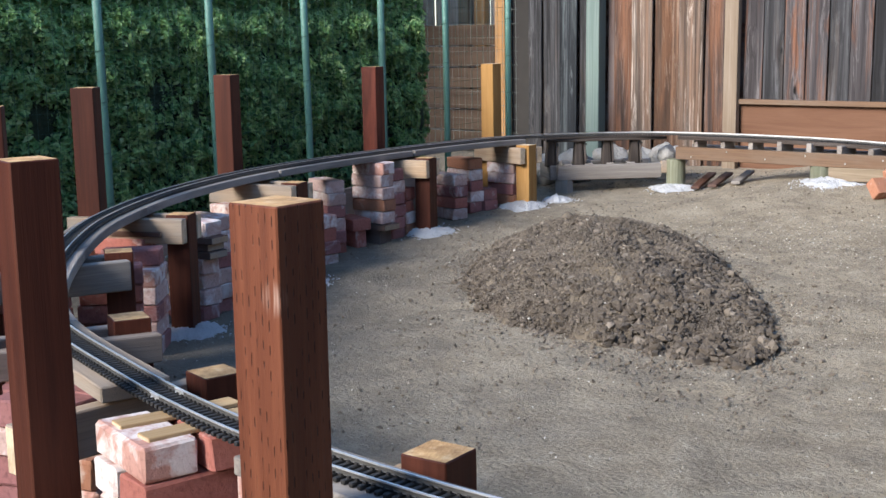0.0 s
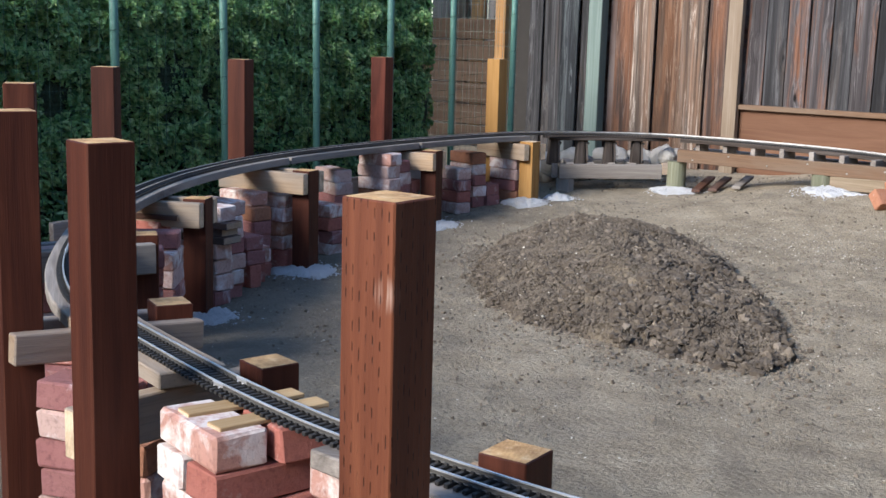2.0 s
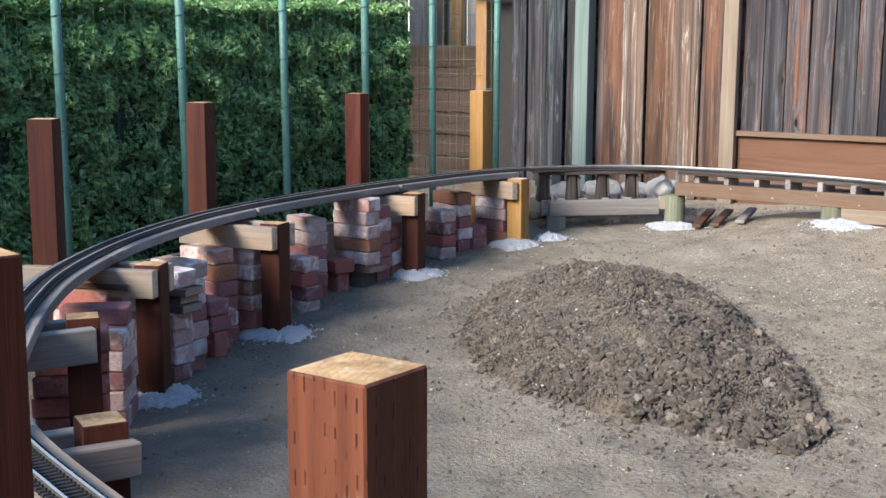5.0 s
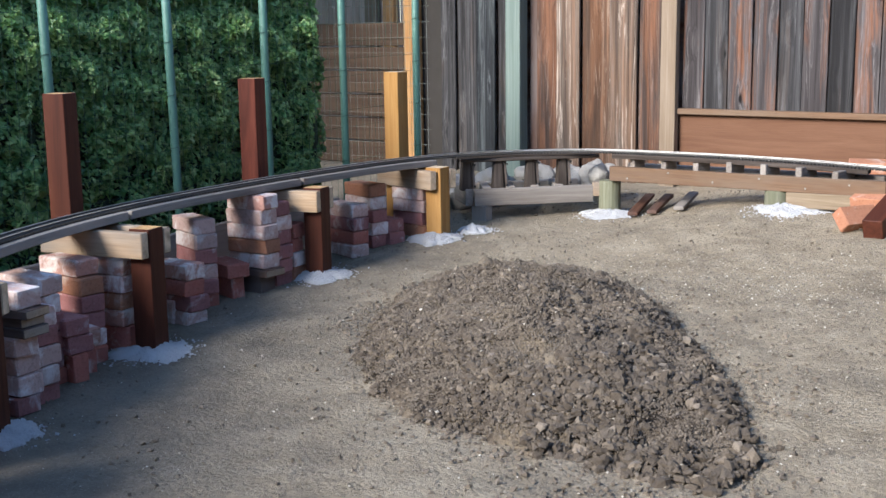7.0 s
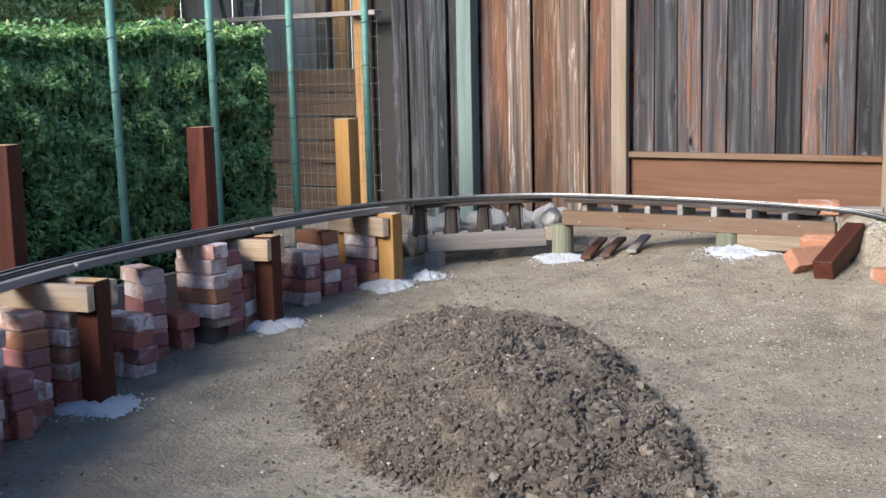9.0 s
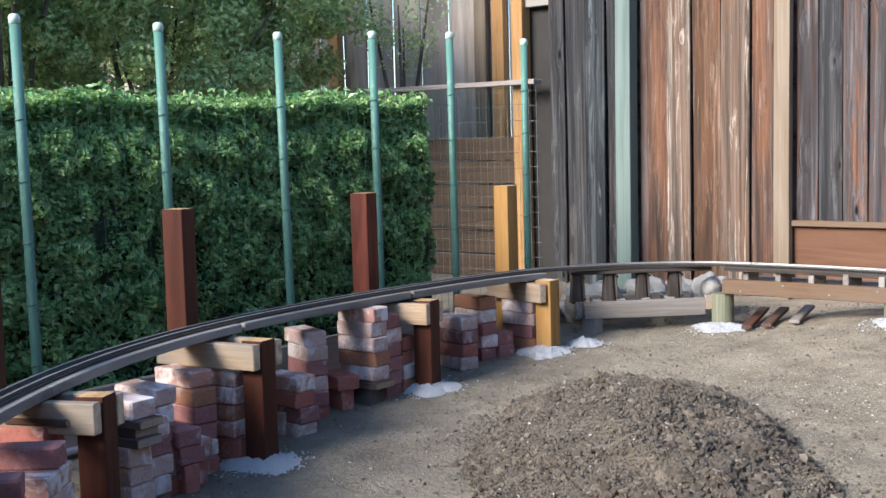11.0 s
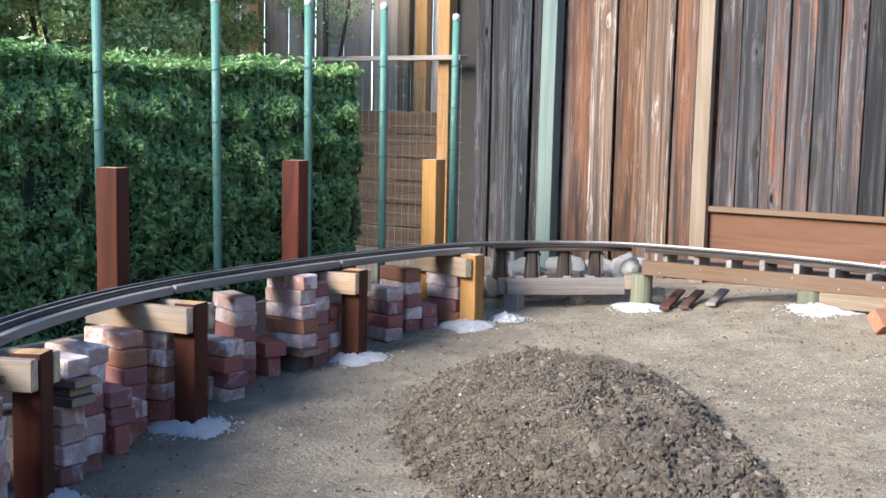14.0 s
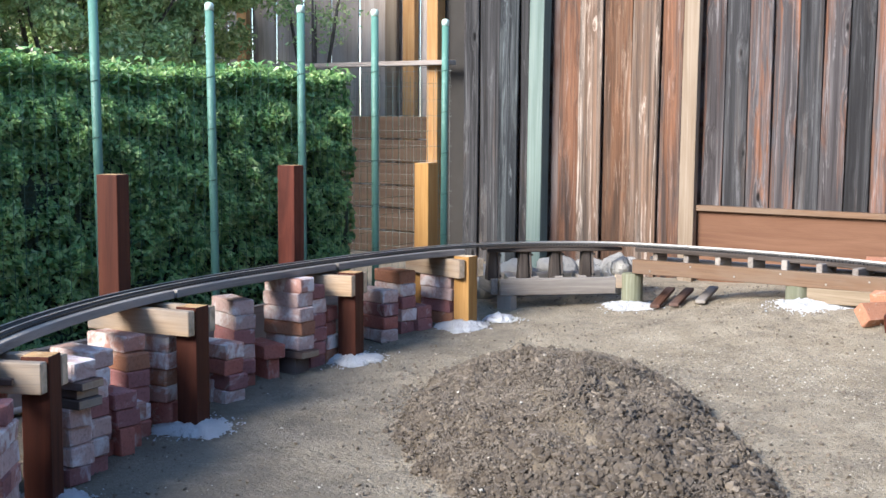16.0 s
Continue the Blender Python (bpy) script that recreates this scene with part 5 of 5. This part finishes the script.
while len(pts) < 62000:
    x, y = nrg.uniform(-3.0, -0.8), nrg.uniform(2.75, 4.95)
    h = heap_h(x, y)
    if h < 0.004 or (h < 0.03 and nrg.random() < 0.75):
        continue
    s = 0.0018 + 0.0042 * nrg.random() ** 2.0
    pts.append((x, y, ground_z(x, y) - 0.01 + h * 0.92 + 0.016 * smooth01(0, 0.06, h) + s * 0.4))
    sz.append(s)
for k in range(0, len(pts), 240):
    grit.append((pts[k][0], pts[k][1], pts[k][2] + 0.008))
chips("soil_crumbs", pts, sz, "clod_dirt", "fine crumbs of soil on the heap", "soil", 0.95)
pts, sz = [], []
while len(pts) < 13500:
    x, y = nrg.uniform(-3.0, -0.8), nrg.uniform(2.75, 4.95)
    h = heap_h(x, y)
    patch = noise.noise(Vector((x * 4.2, y * 4.2, 11)))
    if h < 0.004 or patch < -0.26 + 0.26 * nrg.random():
        continue
    s = 0.0035 + (0.010 + 0.008 * smooth01(-1.9, -1.2, x)) * nrg.random() ** 3.4
    pts.append((x, y, ground_z(x, y) - 0.01 + h * 0.92 + 0.014 * smooth01(0, 0.06, h) + s * 0.3))
    sz.append(s)
chips("soil_clods", pts, sz, "lump_dirt", "loose dark clods of soil on the heap", "soil", 0.85, lumpy=True)
pts, sz = [], []
while len(pts) < 4200:
    x, y = nrg.uniform(-3.1, -0.5), nrg.uniform(2.5, 5.1)
    u, v = (x + 2.025) * 0.73 - (y - 4.0) * 0.68, (x + 2.025) * 0.68 + (y - 4.0) * 0.73
    r = math.hypot(u / (1.50 if u > 0 else 0.73), v / 0.56)
    if r < 0.9 or nrg.random() > math.exp(-(r - 0.9) * 6):
        continue
    s = 0.002 + 0.010 * nrg.random() ** 2.8
    pts.append((x, y, ground_z(x, y) + 0.012 * noise.fractal(Vector((x * 1.1, y * 1.1, 0)), 1.0, 2.0, 3) + s * 0.4))
    sz.append(s)
chips("stray_clods", pts, sz, "clod_dirt", "stray soil crumbs round the heap", "soil", 0.8)
pts, sz = [], []
while len(pts) < 26000:
    x, y = nrg.uniform(-3.6, 1.2), nrg.uniform(0.2, 6.9)
    near_heap = math.exp(-((x + 1.6) ** 2 + (y - 3.6) ** 2) / 1.2)
    if nrg.random() < 0.45 + 0.5 * near_heap:
        s = 0.0012 + 0.0045 * nrg.random() ** 5
        pts.append((x, y, ground_z(x, y) + 0.012 * noise.fractal(Vector((x * 1.1, y * 1.1, 0)), 1.0, 2.0, 3) + 0.003))
        sz.append(s)
for k in range(6500):
    x, y = (nrg.normal(-1.45, 0.55), nrg.normal(4.95, 0.22)) if k < 4200 else (nrg.normal(-0.45, 0.5), nrg.normal(3.6, 0.5))
    pts.append((x, y, ground_z(x, y) + 0.012 * noise.fractal(Vector((x * 1.1, y * 1.1, 0)), 1.0, 2.0, 3) + 0.003))
    sz.append(0.0018 + 0.004 * nrg.random() ** 2)
for p in grit:
    pts.append(p)
    sz.append(0.003 + 0.005 * nrg.random() ** 2)
dp, ds = [], []
while len(dp) < 16000:
    x, y = nrg.uniform(-3.5, 1.2), nrg.uniform(0.3, 6.8)
    if noise.noise(Vector((x * 1.7, y * 1.7, 21))) < -0.05 + 0.35 * (nrg.random() - 0.5):
        continue
    dp.append((x, y, ground_z(x, y) + 0.012 * noise.fractal(Vector((x * 1.1, y * 1.1, 0)), 1.0, 2.0, 3) + 0.004))
    ds.append(0.0016 + 0.0085 * nrg.random() ** 4.5)
chips("dirt_crumbs", dp, ds, "clod_dirt", "scattered dark crumbs of soil on the dirt", "soil", 0.75)
chips("pebbles", pts, sz, "pebble", "scattered pale grit and pebbles on the dirt", "pebbles", 0.7)

# ---- wheelbarrow ----
barrow = thing("wheelbarrow", Matrix(((-0.77, -0.64, 0, -2.428), (0.64, -0.77, 0, 0.953), (0, 0, 1, 0), (0, 0, 0, 1))), "old rusty steel wheelbarrow with scratched pale tray", "wheelbarrow")


def tray(inset):
    """Local x runs to the wheel, y to the barrow's own left."""
    bm = bmesh.new()
    rings = []
    N = 48
    for lev in range(8):
        f = lev / 7
        ring = []
        for k in range(N):
            t = k * math.tau / N
            cx, sy = math.cos(t), math.sin(t)
            e = 0.62
            ux, uy = math.copysign(abs(cx) ** e, cx), math.copysign(abs(sy) ** e, sy)
            x0, x1 = -0.30 + (-0.455 + 0.30) * f, 0.02 + (0.300 - 0.02) * f
            x = (x0 + x1) / 2 + ux * ((x1 - x0) / 2 - inset)
            wy = (0.18 + 0.125 * f) * (1.12 - 0.30 * f * (ux * 0.5 + 0.5)) - inset
            top = 0.448 + 0.138 * smooth01(-0.42, 0.33, x) + 0.02 * (abs(uy) ** 3) * smooth01(0.1, 0.3, x)
            ring.append(bm.verts.new((x, uy * wy, 0.295 + inset + (top - 0.295 - inset) * f)))
        rings.append(ring)
    for a, b in zip(rings, rings[1:]):
        for k in range(N):
            bm.faces.new((a[k], a[(k + 1) % N], b[(k + 1) % N], b[k]))
    bm.faces.new(rings[0][::-1])
    rim = [v.co.copy() for v in rings[-1]]
    bmesh.ops.recalc_face_normals(bm, faces=bm.faces[:])
    if inset:
        bmesh.ops.reverse_faces(bm, faces=bm.faces[:])
    return bm, rim


bm, rim = tray(0.0)
TURN = pose(-0.1, 0, 0, 0, 0, -16) @ pose(0.1, 0, 0)
part("tray", bm, "rusty_steel", barrow, "rust-brown outer shell", m=TURN, smooth=True)
bm, _ = tray(0.004)
part("tray_lining", bm, "tray_inside", barrow, "scratched whitish-blue inner face", m=TURN, smooth=True)
part("rim", tube(rim + rim[:2], 0.004, 8, False), "tray_inside", barrow, m=TURN, smooth=True)
for s, x1, y1, z1 in ((-1, -0.59, -0.295, 0.268), (1, -0.59, 0.22, 0.268)):
    leg_y = 0.255 if s < 0 else 0.09
    bm = tube([(0.42, 0.03 * s, 0.20), (0.05, (0.17 if s < 0 else 0.10) * s, 0.275), (-0.30, (0.262 if s < 0 else 0.17) * s, 0.283), (x1, y1, z1)], 0.0155, 12, False)
    h_ob = part("handle_tube", bm, "worn_pipe", barrow, "worn hollow steel handle tube", smooth=True)
    # black plug that paints the shade inside the hollow tube
    part("tube_bore", tube([(x1 + 0.004, y1, z1), (x1 + 0.10, y1, z1)], 0.013, 12), "tyre_rubber", h_ob)
    part("leg", tube([(-0.02, leg_y * s * 0.85, 0.28), (-0.20, leg_y * s, 0.012), (-0.24, leg_y * s, 0.012)], 0.014, 10), "worn_pipe", barrow, smooth=True)
    part("leg", tube([(-0.30, leg_y * s * 0.85, 0.28), (-0.22, (leg_y + 0.005) * s, 0.012)], 0.014, 10), "worn_pipe", barrow, smooth=True)
for s in (-1, 1):
    a, b = Vector((-0.26, 0.14 * s, 0.25)), Vector((-0.22, -0.15 * s, 0.10))
    part("brace", block(0.006, 0.024, (b - a).length, 0.001), "worn_pipe", barrow, m=along(a, b))
bm = bmesh.new()
ring = [[bm.verts.new((0.40 + (0.165 + 0.03 * math.cos(p)) * math.cos(t), 0.036 * math.sin(p), 0.195 + (0.165 + 0.03 * math.cos(p)) * math.sin(t))) for p in np.linspace(0, math.tau, 10)[:-1]] for t in np.linspace(0, math.tau, 36)[:-1]]
for i in range(35):
    for k in range(9):
        bm.faces.new((ring[i][k], ring[(i + 1) % 35][k], ring[(i + 1) % 35][(k + 1) % 9], ring[i][(k + 1) % 9]))
bmesh.ops.recalc_face_normals(bm, faces=bm.faces[:])
wheel = part("wheel", bm, "tyre_rubber", barrow, "black rubber tyre", m=pose(0, -0.07, 0), smooth=True)
part("wheel_disc", tube([(0.40, -0.02, 0.195), (0.40, 0.02, 0.195)], 0.14, 24), "rusty_steel", wheel, smooth=False)

# pipe on the ground along the hedge
ob = part("plastic_pipe", tube([(-3.30, 0.6, 0.03), (-3.38, 1.15, 0.03), (-3.60, 1.8, 0.03), (-3.64, 2.3, 0.03), (-3.66, 3.3, 0.045), (-3.66, 4.3, 0.09)], 0.024, 12), "pvc_white", None, smooth=True)
tagged(ob, "grey-white plastic pipe lying along the hedge", "pipe")

ob = bar("edging_board", (-3.64, 2.35, 0.13), (-3.66, 4.95, 0.19), 0.03, 0.20, ["pale_fence", "pale_fence"])
tagged(ob, "pale grey weathered edging board along the hedge foot", "edging board")

# ---- unseen walls behind the viewer, added to close the yard and block light ----
for name, a, b, h in (("wall_east", (3.2, -8.0), (3.2, 9.0), 3.2), ("wall_south", (-3.8, -8.0), (3.2, -8.0), 3.8), ("wall_house", (-9.0, -8.0), (-3.8, -8.0), 5.2), ("wall_west", (-4.75, -8.0), (-4.75, 0.2), 2.0)):
    ob = bar(name, (*a, h / 2 - 0.2), (*b, h / 2 - 0.2), 0.15, h, ["black_void", "black_void"])
    tagged(ob, "unseen dark wall added to close and shade the yard", "wall", kind="structure")
